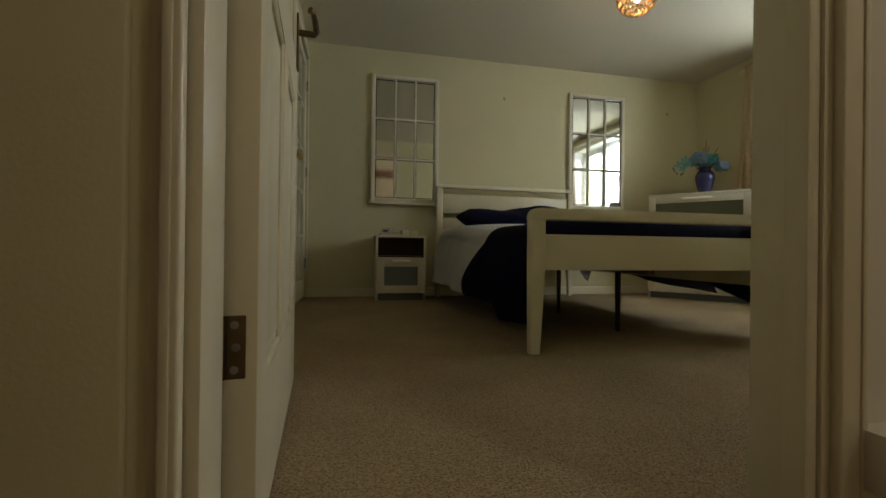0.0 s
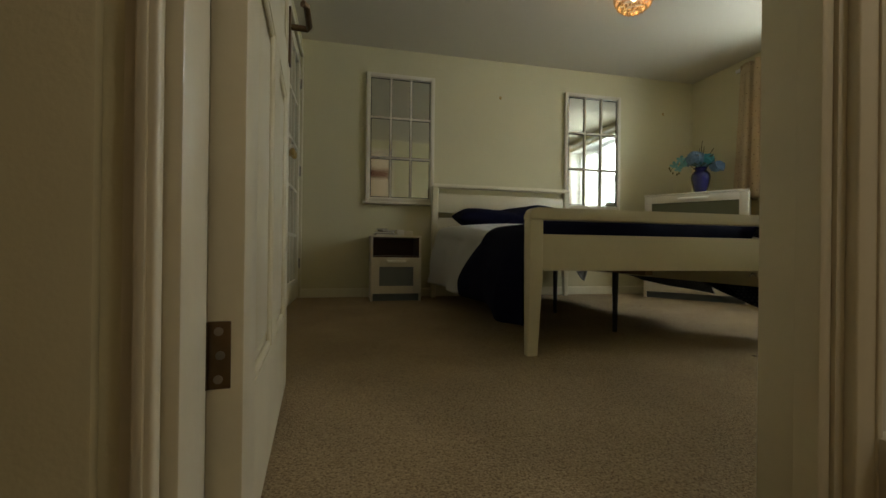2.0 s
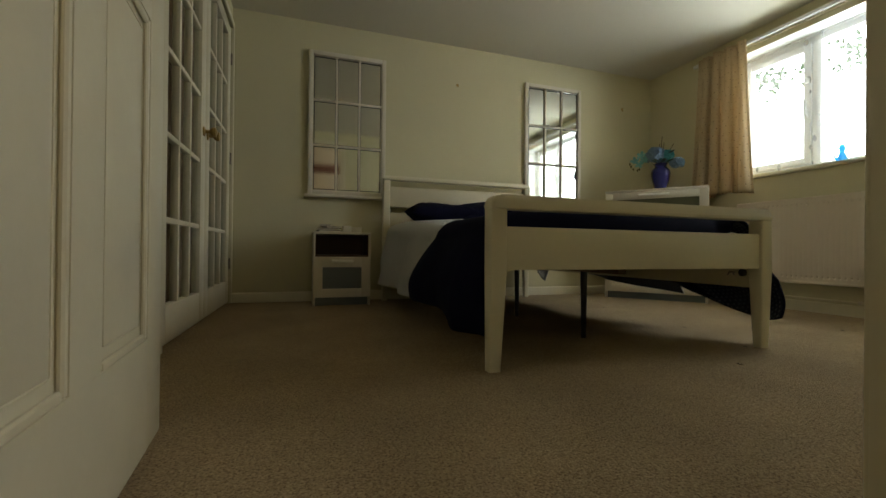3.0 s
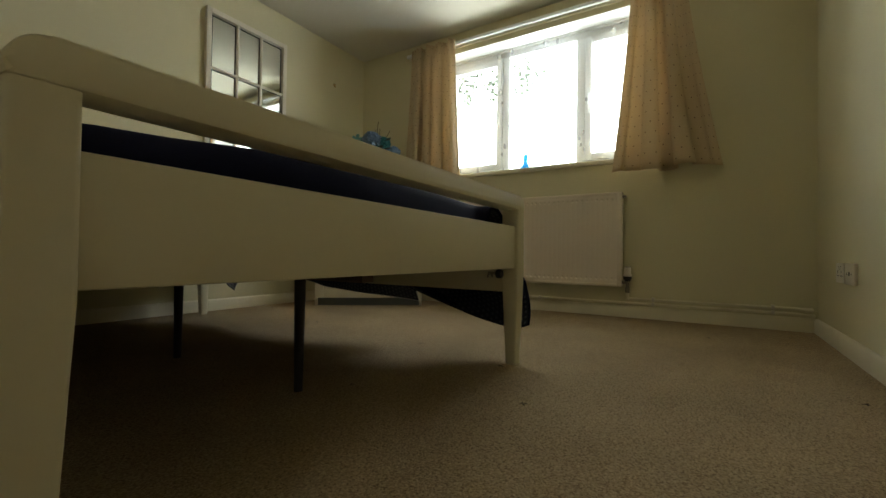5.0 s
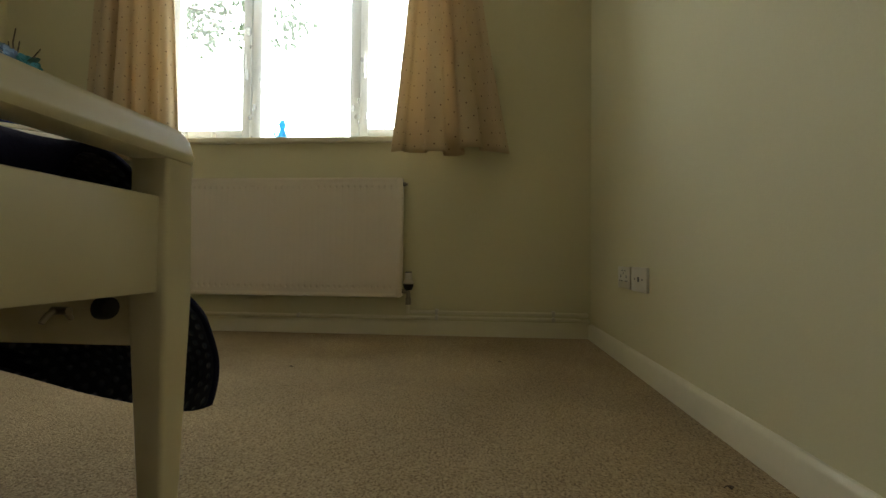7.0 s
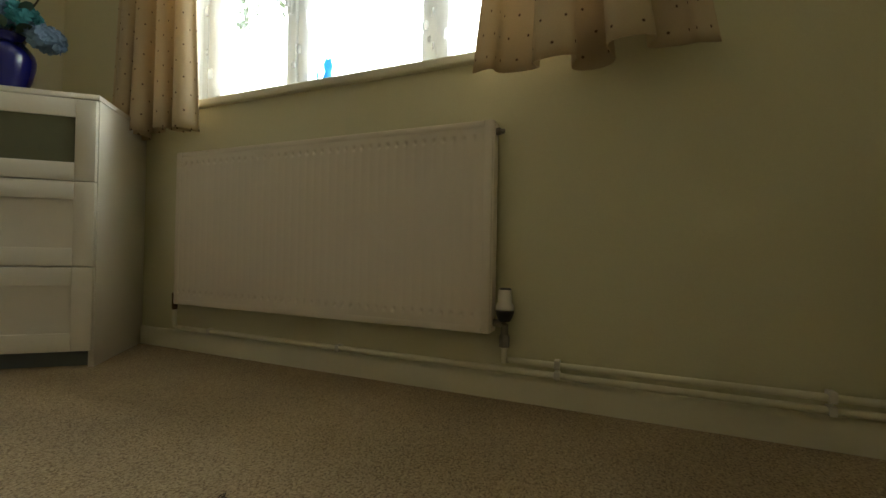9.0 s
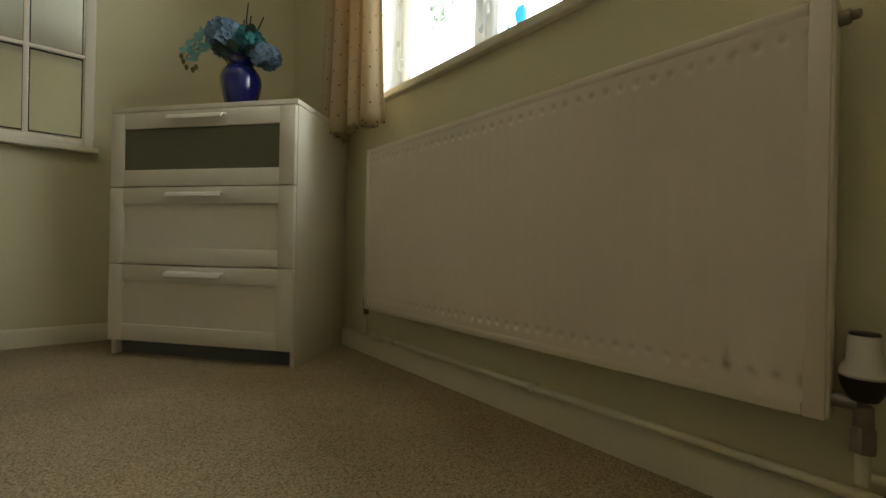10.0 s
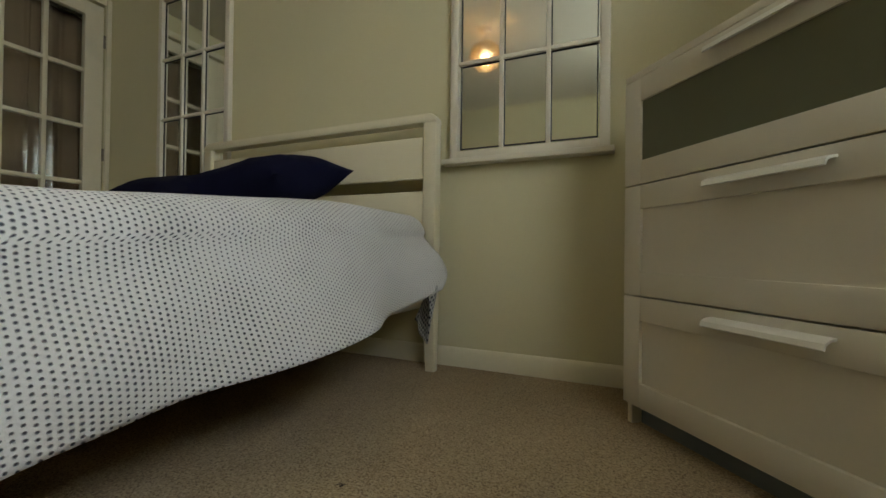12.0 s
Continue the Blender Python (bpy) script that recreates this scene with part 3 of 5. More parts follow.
leaf = thing("door_3", "white fifteen-pane glazed door with a brass knob", "door", pose(XW - 0.025, FY1 - 0.008, 0.012, 0, 0, -90), "glazed double doors")
leaf["kind"] = "structure"
glazed_leaf(leaf)
door_knob(leaf, 0.72, 1.03)
for z in (0.28, 1.05, 1.78):
    part("hinge", tube(bmesh.new(), [(-0.004, 0.025, z - 0.04), (-0.004, 0.025, z + 0.04)], 0.007, 10), STEEL, leaf, "steel butt hinge")
twin = copy_thing(leaf, pose(XW - 0.025, FY0 + 0.005, 0.012, 0, 0, 90) @ Matrix.Diagonal((1, -1, 1, 1)))
twin.name = "door_4"
surround = thing("door_frame", "cream gloss casing round the glazed double doors", "door frame")
surround["kind"] = "structure"
part("architrave", boxed(XW, XW + 0.016, FY0 - 0.05, FY0 + 0.001, 0, FH + 0.04, bev=0.004), GLOSS, surround)
part("architrave", boxed(XW, XW + 0.016, FY1 + 0.001, YN - 0.002, 0, FH + 0.04, bev=0.004), GLOSS, surround)
part("architrave", boxed(XW + 0.001, XW + 0.015, FY0 + 0.002, FY1, FH - 0.006, FH + 0.04, bev=0.004), GLOSS, surround)


def drape_sheet(y0, y1, z0, z1, x, folds, depth, seed):
    """A pleated hanging cloth; u along its width, v from the top down."""
    rnd = random.Random(seed)
    ph = [rnd.uniform(0, 6.28) for _ in range(4)]
    def fn(u, v):
        z = z1 + (z0 - z1) * v
        ya = y0[0] + (y0[1] - y0[0]) * v
        yb = y1[0] + (y1[1] - y1[0]) * v
        q = u + 0.018 * math.sin(5.3 * u * 6.28 + ph[0]) + 0.012 * v * math.sin(3 * v + ph[1] + 9 * u)
        y = ya + (yb - ya) * q
        w = math.sin(folds * 3.1416 * u + 0.5 * ph[2] + 0.25 * math.sin(2.2 * v + ph[3]))
        w = (1 - 2 * abs(w) ** 0.75) * (0.8 + 0.2 * math.sin(u * 9 + ph[0]))
        w2 = math.sin(folds * 2.37 * 6.283 * u + ph[1])
        amp = depth * (0.55 + 0.45 * v)
        yy = y + 0.35 * amp * math.cos(folds * 6.283 * u + ph[2])
        return (x + amp * w + 0.22 * amp * w2 * (1 - 0.6 * v), yy, z + 0.012 * math.sin(folds * 6.283 * u + 1.1) * v ** 4)
    width = (abs(y1[1] - y0[1])) * 1.7
    return surface(fn, 190, 30, lambda u, v: (u * width, v * (z1 - z0)))


for k, (a, b) in enumerate(((FY0 - 0.02, FY0 + 0.80), (FY0 + 0.74, FY1 + 0.02))):
    c = solo("door_drape", drape_sheet((a, a), (b, b), 0.05, 1.97, XW - 0.17 - 0.03 * k, 6, 0.022, 20 + k), DRAPE, "brown gathered drape hung behind the glazed door", "curtain", group="drapes behind the glazed doors", smooth=60)
    thicken(c, 0.003)
bm = tube(bmesh.new(), [(XW - 0.185, FY0 - 0.05, 1.985), (XW - 0.185, FY1 + 0.03, 1.985)], 0.008, 10)
solo("drape_rod", bm, STEEL, "thin steel rod carrying the brown drapes", "curtain rod")

# ---- window ----
FX = 3.62
win = thing("window_1", "white plastic three-light casement window", "window")
win["kind"] = "structure"
bm = bmesh.new()
box(bm, FX, FX + 0.06, OY0, OY0 + 0.05, OZ0, OZ1, bev=0.006)
box(bm, FX, FX + 0.06, OY1 - 0.05, OY1, OZ0, OZ1, bev=0.006)
box(bm, FX, FX + 0.06, OY0 + 0.05, OY1 - 0.05, OZ1 - 0.05, OZ1, bev=0.006)
box(bm, FX, FX + 0.06, OY0 + 0.05, OY1 - 0.05, OZ0, OZ0 + 0.05, bev=0.006)
part("window_frame", bm, UPVC, win)
M1, M2 = 2.372, 1.787
for m in (M1, M2):
    part("mullion", boxed(FX - 0.002, FX + 0.062, m - 0.03, m + 0.03, OZ0 + 0.048, OZ1 - 0.048, bev=0.006), UPVC, win)
for a, b in ((OY0 + 0.05, M2 - 0.03), (M1 + 0.03, OY1 - 0.05)):
    bm = bmesh.new()
    z0, z1 = OZ0 + 0.05, OZ1 - 0.05
    box(bm, FX - 0.012, FX + 0.04, a + 0.002, a + 0.05, z0, z1, bev=0.005)
    box(bm, FX - 0.012, FX + 0.04, b - 0.05, b - 0.002, z0, z1, bev=0.005)
    box(bm, FX - 0.0115, FX + 0.04, a + 0.05, b - 0.05, z0, z0 + 0.05, bev=0.004)
    box(bm, FX - 0.0115, FX + 0.04, a + 0.05, b - 0.05, z1 - 0.05, z1, bev=0.004)
    part("sash", bm, UPVC, win)
    p = part("pane", boxed(FX + 0.018, FX + 0.026, a + 0.045, b - 0.045, z0 + 0.045, z1 - 0.045), GLASS, win, smooth=None)
    p.visible_shadow = False
p = part("pane", boxed(FX + 0.024, FX + 0.032, M2 + 0.028, M1 - 0.028, OZ0 + 0.045, OZ1 - 0.045), GLASS, win, smooth=None)
p.visible_shadow = False
for y in (M2 - 0.056, M1 + 0.056):
    bm = boxed(FX - 0.03, FX - 0.012, y - 0.011, y + 0.011, 1.42, 1.48, bev=0.004)
    box(bm, FX - 0.044, FX - 0.03, y - 0.009, y + 0.009, 1.44, 1.56, bev=0.005)
    part("handle", bm, UPVC, win, "white window handle")
for k, q in enumerate(((OY0 + 0.0005, OY0 + 0.004, OZ0, OZ1), (OY1 - 0.004, OY1 - 0.0005, OZ0, OZ1), (OY0 + 0.004, OY1 - 0.004, OZ1 - 0.004, OZ1 - 0.0005))):
    part("reveal", boxed(XE + 0.002, FX, *q), UPVC, win, "white painted reveal")
bm = boxed(XE - 0.022, FX, OY0 + 0.001, OY1 - 0.001, OZ0 - 0.03, OZ0, bev=0.007, seg=3)
part("window_sill", bm, GLOSS, win, "cream gloss painted sill")

def net_fn(y0, y1, x, seed):
    rnd = random.Random(seed)
    a, b = rnd.uniform(0, 6), rnd.uniform(0, 6)
    def fn(u, v):
        y = y0 + (y1 - y0) * u
        return (x + 0.012 * math.sin(u * 75 + a + 0.6 * math.sin(v * 2)) + 0.006 * math.sin(u * 171 + b), y, 2.015 - 0.965 * v + 0.004 * math.sin(u * 60))
    return fn
solo("net_curtain", surface(net_fn(OY0 + 0.01, OY1 - 0.01, 3.58, 3), 260, 10, lambda u, v: (u * 2.2, v * 0.97)), NET, "sheer white lace net curtain with a leaf pattern", "net curtain", smooth=60)
bm = tube(bmesh.new(), [(3.58, OY0 + 0.002, 2.018), (3.58, OY1 - 0.002, 2.018)], 0.005, 8)
solo("net_wire", bm, UPVC, "white sprung wire holding the net curtain", "curtain wire")

def curtain_sheet(ya, yb, z0, z1, x, folds, depth, seed, flat=(0.12, 0.12)):
    """A gathered curtain: tight pleats at its tape, round loops at its hem and flat outer edges; u along it, v down."""
    rnd = random.Random(seed)
    ph = [rnd.uniform(0, 6.28) for _ in range(5)]
    def fn(u, v):
        env = min(1.0, u / flat[0]) * min(1.0, (1 - u) / flat[1])
        env = env * env * (3 - 2 * env)
        lo, hi = ya[0] + (ya[1] - ya[0]) * v ** 1.3, yb[0] + (yb[1] - yb[0]) * v ** 1.3
        th = 2 * math.pi * folds * (u + 0.022 * math.sin(7 * u + ph[0])) + ph[1] + 0.35 * v * math.sin(5 * u + ph[2])
        amp = depth * (0.42 + 0.58 * v) * (0.75 + 0.25 * math.sin(11 * u + ph[3])) * (0.15 + 0.85 * env)
        loop = 0.135 * (hi - lo) / folds * (0.35 + 0.65 * v) * env
        tape = max(0.0, 1 - v / 0.10)
        fine = 0.012 * tape * math.sin(2 * math.pi * folds * 3.0 * u + ph[4])
        y = lo + (hi - lo) * u + loop * math.sin(2 * th)
        return (x + amp * math.cos(th) + fine, y, z1 + (z0 - z1) * v + 0.010 * v ** 6 * math.sin(9 * u + ph[2]) - 0.012 * v ** 5 * (1 - env))
    width = abs(yb[1] - ya[1]) * 2.3
    return surface(fn, 220, 36, lambda u, v: (u * width, v * (z1 - z0)))


# curtain rail and the pair of curtains
rail = thing("curtain_rail", "white plastic curtain rail on a painted batten", "curtain rail")
part("batten", boxed(XE - 0.02, XE, 0.98, 3.2, 2.065, 2.12, bev=0.003), GLOSS, rail)
part("track", boxed(XE - 0.058, XE - 0.034, 0.98, 3.2, 2.072, 2.098, bev=0.004), UPVC, rail)
for k in range(6):
    part("bracket", boxed(XE - 0.034, XE - 0.02, 1.05 + 0.42 * k, 1.08 + 0.42 * k, 2.078, 2.094, bev=0.002), UPVC, rail)
cl = solo("curtain", curtain_sheet((2.70, 2.635), (3.12, 3.19), 0.893, 2.105, XE - 0.085, 4, 0.055, 7), CURTAIN, "cream cotton curtain with small brown dots, drawn back beside the window", "curtain", group="pair of window curtains", smooth=60)
thicken(cl, 0.004)
cr = solo("curtain", curtain_sheet((1.12, 0.93), (1.41, 1.515), 0.925, 2.105, XE - 0.104, 3, 0.072, 11, flat=(0.22, 0.18)), CURTAIN, "cream cotton curtain with small brown dots, hanging over the radiator's end", "curtain", group="pair of window curtains", smooth=60)
thicken(cr, 0.004)

# small blue glass ornament on the sill
bm = bmesh.new()
lathe(bm, [(0.026, 0), (0.03, 0.012), (0.027, 0.035), (0.018, 0.06), (0.012, 0.075), (0.017, 0.09), (0.019, 0.105), (0.012, 0.12), (0.003, 0.128)], (0, 0, 0), 16)
tube(bm, [(0, 0.022, 0.02), (0, 0.045, 0.045), (0, 0.05, 0.075), (0, 0.042, 0.09)], 0.007, 8, 0.003)
tube(bm, [(0, 0.008, 0.115), (0, 0.014, 0.138)], 0.006, 6, 0.001)
tube(bm, [(0, -0.008, 0.115), (0, -0.014, 0.138)], 0.006, 6, 0.001)
solo("glass_ornament", bm, BLUEGLASS, "small bright blue glass ornament on the window sill", "ornament", pose(3.53, 2.17, OZ0))

# ---- radiator, valve and pipes ----
RY0, RY1, RZ0, RZ1, RX = 1.462, 2.782, 0.197, 0.803, 3.366
rad = thing("radiator", "cream enamelled single-panel radiator with vertical flutes", "radiator")
NR = 40
def rad_fn(u, v):
    # shallow pressed flutes whose ends turn in sharply
    y = RY0 + 0.028 + (RY1 - RY0 - 0.056) * u
    z = RZ0 + 0.02 + (RZ1 - RZ0 - 0.04) * v
    e = min(v, 1 - v)
    mask = min(1, max(0, (e - 0.032) / 0.02))
    deep = 0.0009 + 0.0058 * max(0.0, 1 - max(0.0, e - 0.050) / 0.018)
    flute = max(0.0, math.cos(u * NR * 2 * math.pi)) ** 1.5
    return (RX + deep * flute * mask, y, z)
bm = surface(rad_fn, NR * 8, 150)
part("front_panel", bm, RADPAINT, rad, smooth=50)
bm = bmesh.new()
box(bm, RX - 0.001, RX + 0.012, RY0 + 0.004, RY0 + 0.03, RZ0, RZ1, bev=0.004)
box(bm, RX - 0.001, RX + 0.012, RY1 - 0.03, RY1 - 0.004, RZ0, RZ1, bev=0.004)
box(bm, RX - 0.0005, RX + 0.012, RY0 + 0.03, RY1 - 0.03, RZ1 - 0.022, RZ1, bev=0.004)
box(bm, RX - 0.0005, RX + 0.012, RY0 + 0.03, RY1 - 0.03, RZ0, RZ0 + 0.022, bev=0.004)
part("rim", bm, RADPAINT, rad)
part("rear_panel", boxed(RX + 0.0105, RX + 0.014, RY0 + 0.01, RY1 - 0.01, RZ0 + 0.01, RZ1 - 0.01), RADPAINT, rad)
for y in (RY0, RY1 - 0.006):
    part("end_cover", boxed(RX + 0.004, RX + 0.046, y, y + 0.006, RZ0 + 0.004, RZ1 - 0.002, bev=0.002), RADPAINT, rad)
bm = boxed(RX + 0.010, RX + 0.046, RY0 + 0.006, RY1 - 0.006, RZ1 - 0.012, RZ1 - 0.004, bev=0.002)
for k in range(50):
    box(bm, RX + 0.016, RX + 0.04, RY0 + 0.03 + 0.0256 * k, RY0 + 0.045 + 0.0256 * k, RZ1 - 0.004, RZ1 - 0.001)
part("top_grille", bm, RADPAINT, rad)
part("bleed_plug", lathe(bmesh.new(), [(0.011, 0), (0.011, -0.012), (0.007, -0.014), (0.007, -0.022), (0.004, -0.024)], (RX + 0.024, RY0, RZ1 - 0.03), 12, "y"), STEEL, rad)
for y in (RY0 + 0.2, RY1 - 0.2):
    part("wall_bracket", boxed(RX + 0.014, XE, y, y + 0.03, RZ0 + 0.06, RZ1 - 0.06), STEEL, rad)
valve = thing("radiator_valve", "white thermostatic radiator valve with a black collar", "radiator valve", pose(RX + 0.028, RY0 - 0.032, 0))
part("body", tube(bmesh.new(), [(0, 0.032, 0.226), (0, 0.006, 0.226), (0, 0, 0.222), (0, 0, 0.18)], 0.011, 12), STEEL, valve, "dull metal valve body")
part("nut", lathe(bmesh.new(), [(0.015, 0.16), (0.015, 0.19), (0.012, 0.195)], (0, 0, 0), 6), STEEL, valve)
part("collar", lathe(bmesh.new(), [(0.015, 0.232), (0.019, 0.238), (0.025, 0.252), (0.0265, 0.262), (0.024, 0.264)], (0, 0, 0), 24), BLACK, valve, "black plastic collar")
part("head", lathe(bmesh.new(), [(0.024, 0.264), (0.0265, 0.268), (0.0255, 0.276), (0.019, 0.286), (0.0185, 0.318), (0.017, 0.322), (0.012, 0.322)], (0, 0, 0), 24), PLASTIC, valve)
part("cap", lathe(bmesh.new(), [(0.0165, 0.3222), (0.0165, 0.3255), (0.014, 0.3265)], (0, 0, 0), 24), BLACK, valve, "black end cap")
tail = part("tail_pipe", tube(bmesh.new(), [(0, 0, 0.165), (0, 0, 0.115)], 0.0085, 12), GLOSS, valve)
lock = solo("lockshield_valve", lathe(lathe(bmesh.new(), [(0.01, 0.17), (0.011, 0.19), (0.011, 0.235), (0.008, 0.238)], (0, 0, 0), 12), [(0.008, -0.028), (0.008, 0.0)], (0, 0, 0.222), 10, "y"), BRONZE, "small dark lockshield valve at the radiator's end", "radiator valve", pose(RX + 0.028, RY1 + 0.027, 0))
PX = XE - 0.03
pipes = thing("heating_pipes", "two cream painted heating pipes clipped above the skirting", "pipes")
def pipe(points, r=0.0085):
    return part("pipe", tube(bmesh.new(), points, r, 12), GLOSS, pipes)
pipe([(PX, 0.575, 0.118), (PX, 0.60, 0.122), (PX, 0.9, 0.122), (PX, RY0 - 0.045, 0.122), (PX, RY0 - 0.033, 0.122), (RX + 0.032, RY0 - 0.032, 0.124)])
pipe([(PX, 0.55, 0.088), (PX, 0.60, 0.094), (PX, 1.4, 0.094), (PX, 2.3, 0.094), (PX, RY1 + 0.02, 0.094), (RX + 0.032, RY1 + 0.027, 0.1), (RX + 0.028, RY1 + 0.027, 0.13), (RX + 0.028, RY1 + 0.027, 0.172)])
pipe([(PX + 0.012, 0.535, 0.118), (PX, 0.552, 0.118), (PX, 0.576, 0.118)], 0.0115)
pipe([(PX + 0.012, 0.53, 0.088), (PX, 0.54, 0.088), (PX, 0.552, 0.088)], 0.0115)
for y, two in ((0.70, 1), (1.285, 1), (2.005, 0), (2.62, 0)):
    bm = boxed(PX - 0.011, XE - 0.014, y - 0.008, y + 0.008, 0.083, 0.105, bev=0.003)
    if two:
        box(bm, PX - 0.011, XE - 0.014, y - 0.008, y + 0.008, 0.111, 0.137, bev=0.003)
    part("pipe_clip", bm, PLASTIC, pipes)

# ---- sockets and the box in the hall ----
def socket(x0, x1, z0, z1, m, holes, label, depth=0.011):
    s = thing("wall_socket", label, "wall socket", m, "wall plates")
    part("plate", boxed(x0, x1, 0, depth, z0, z1, bev=0.003), PLASTIC, s)
    for hx, hz, w, h in holes:
        part("slot", boxed(hx - w / 2, hx + w / 2, depth - 0.001, depth + 0.0012, hz - h / 2, hz + h / 2), BLACK, s)
    return s
socket(2.852, 2.985, 0.289, 0.372, MS, [(2.9185, 0.347, 0.008, 0.004), (2.889, 0.335, 0.004, 0.012), (2.947, 0.335, 0.004, 0.012), (2.879, 0.318, 0.008, 0.004), (2.899, 0.318, 0.008, 0.004), (2.937, 0.318, 0.008, 0.004), (2.957, 0.318, 0.008, 0.004), (2.903, 0.357, 0.012, 0.003), (2.934, 0.357, 0.012, 0.003)], "cream double power socket low on the wall")
socket(2.702, 2.838, 0.287, 0.372, MS, [(2.770, 0.330, 0.014, 0.016), (2.735, 0.330, 0.006, 0.006), (2.805, 0.330, 0.006, 0.006)], "cream aerial socket beside the power socket")
jb = thing("junction_box", "cream plastic telephone junction box on the skirting", "junction box", MS)
part("cover", boxed(0.620, 0.706, -WT - 0.06, -WT, 0.099, 0.182, bev=0.003), PLASTIC, jb)
for x in (0.627, 0.699):
    part("screw", lathe(bmesh.new(), [(0.0022, -WT - 0.0615), (0.0022, -WT - 0.059)], (x, 0, 0.122), 8, "y"), BLACK, jb)
part("jack", boxed(0.671, 0.679, -WT - 0.0612, -WT - 0.0592, 0.114, 0.127), NICHE, jb)

# ---- bed ----
bed = thing("bed", "white painted wooden double bed frame with slatted gaps", "bed")
BX0, BX1, BYF, BYH = 0.635, 1.950, 1.575, 3.66
def tapered_post(x0, x1, y0, y1, z1, taper_x, zt=0.33):
    """A square post whose foot narrows on the inner side below the rail."""
    bm = bmesh.new()
    lv = [(0.0, 1.0), (zt, 0.0), (z1, 0.0)]
    rings = []
    for z, k in lv:
        a, b = (x0 + (0.014 * k if taper_x < 0 else 0), x1 - (0.014 * k if taper_x > 0 else 0))
        rings.append([bm.verts.new(p) for p in ((a, y0 + 0.010 * k, z), (b, y0 + 0.010 * k, z), (b, y1 - 0.012 * k, z), (a, y1 - 0.012 * k, z))])
    for k in range(2):
        for n in range(4):
            bm.faces.new((rings[k][n], rings[k][(n + 1) % 4], rings[k + 1][(n + 1) % 4], rings[k + 1][n]))
    bm.faces.new(rings[0][::-1]); bm.faces.new(rings[2])
    es = [e for e in bm.edges if abs(e.verts[0].co.z - e.verts[1].co.z) > 0.05]
    bmesh.ops.bevel(bm, geom=es, offset=0.007, segments=3, affect="EDGES", profile=0.5)
    return bm
PW = 0.058
part("leg", tapered_post(BX0, BX0 + PW, BYF, BYF + 0.062, 0.545, 1), BEDPAINT, bed)
part("leg", tapered_post(BX1 - PW, BX1, BYF, BYF + 0.062, 0.545, -1), BEDPAINT, bed)
def rounded_cap(x0, x1, y0, y1, z0, z1, r):
    """A top rail with large rounded ends."""
    bm = bmesh.new()
    pts = [(x0, z0)] + [(x0 + r - r * math.cos(a), z1 - r + r * math.sin(a)) for a in (k * math.pi / 16 for k in range(9))]
    pts += [(x1 - r + r * math.sin(a), z1 - r + r * math.cos(a)) for a in (k * math.pi / 16 for k in range(9))] + [(x1, z0)]
    f = [bm.verts.new((x, y0, z)) for x, z in pts]
    b = [bm.verts.new((x, y1, z)) for x, z in pts]
    for k in range(len(pts)):
        n = (k + 1) % len(pts)
        bm.faces.new((f[k], f[n], b[n], b[k]))
    bm.faces.new(f[::-1]); bm.faces.new(b)
    es = [e for e in bm.edges if (e.verts[0].co.y == e.verts[1].co.y) and not (e.verts[0].co.z == z0 and e.verts[1].co.z == z0)]
    bmesh.ops.bevel(bm, geom=es, offset=0.006, segments=2, affect="EDGES", profile=0.5)
    return bm
part("footboard_rail", rounded_cap(BX0 - 0.001, BX1 + 0.001, BYF - 0.001, BYF + 0.063, 0.5452, 0.593, 0.035), BEDPAINT, bed)
part("footboard_panel", boxed(BX0 + PW, BX1 - PW, BYF + 0.012, BYF + 0.034, 0.340, 0.487, bev=0.003), BEDPAINT, bed)
for x0, s in ((BX0 + 0.002, 1), (BX1 - PW + 0.002, -1)):
    part("headboard_post", tapered_post(x0, x0 + PW - 0.004, BYH - 0.055, BYH, 0.962, s), BEDPAINT, bed)
part("headboard_rail", rounded_cap(BX0 + 0.001, BX1 - 0.001, BYH - 0.056, BYH + 0.001, 0.9622, 0.998, 0.032), BEDPAINT, bed)
part("headboard_panel", boxed(BX0 + PW, BX1 - PW, BYH - 0.04, BYH - 0.018, 0.749, 0.912, bev=0.003), BEDPAINT, bed)
part("headboard_panel", boxed(BX0 + PW, BX1 - PW, BYH - 0.04, BYH - 0.018, 0.42, 0.699, bev=0.003), BEDPAINT, bed)
for x in (BX0 + 0.02, BX1 - 0.045):
    part("side_rail", boxed(x, x + 0.025, BYF + 0.063, BYH - 0.056, 0.255, 0.37, bev=0.003), BEDPAINT, bed)
part("centre_beam", boxed(1.285, 1.325, BYF + 0.16, BYH - 0.05, 0.312, 0.335), SLAT, bed)
for k in range(15):
    part("slat", boxed(BX0 + 0.046, BX1 - 0.046, 1.68 + 0.13 * k, 1.745 + 0.13 * k, 0.336, 0.35, bev=0.002), SLAT, bed)
for y in (1.985, 2.64):
    part("centre_leg", tube(bmesh.new(), [(1.305, y, 0.0), (1.305, y, 0.312)], 0.012, 12, 0.016), BLACK, bed, "black steel centre leg")
part("knob", lathe(bmesh.new(), [(0.014, 0), (0.016, 0.004), (0.016, 0.016), (0.012, 0.02)], (1.838, BYF + 0.036, 0.322), 14, "y"), BLACK, bed, "black plastic fixing knob")
bm = tube(bmesh.new(), [(1.775, BYF + 0.034, 0.326), (1.775, BYF + 0.056, 0.326)], 0.005, 8)
for sgn in (-1, 1):
    tube(bm, [(1.775 + sgn * 0.004, BYF + 0.05, 0.326), (1.775 + sgn * 0.012, BYF + 0.05, 0.322), (1.775 + sgn * 0.019, BYF + 0.05, 0.313)], 0.0042, 8, 0.0032)
part("wing_nut", bm, STEEL, bed, "bright steel wing nut")

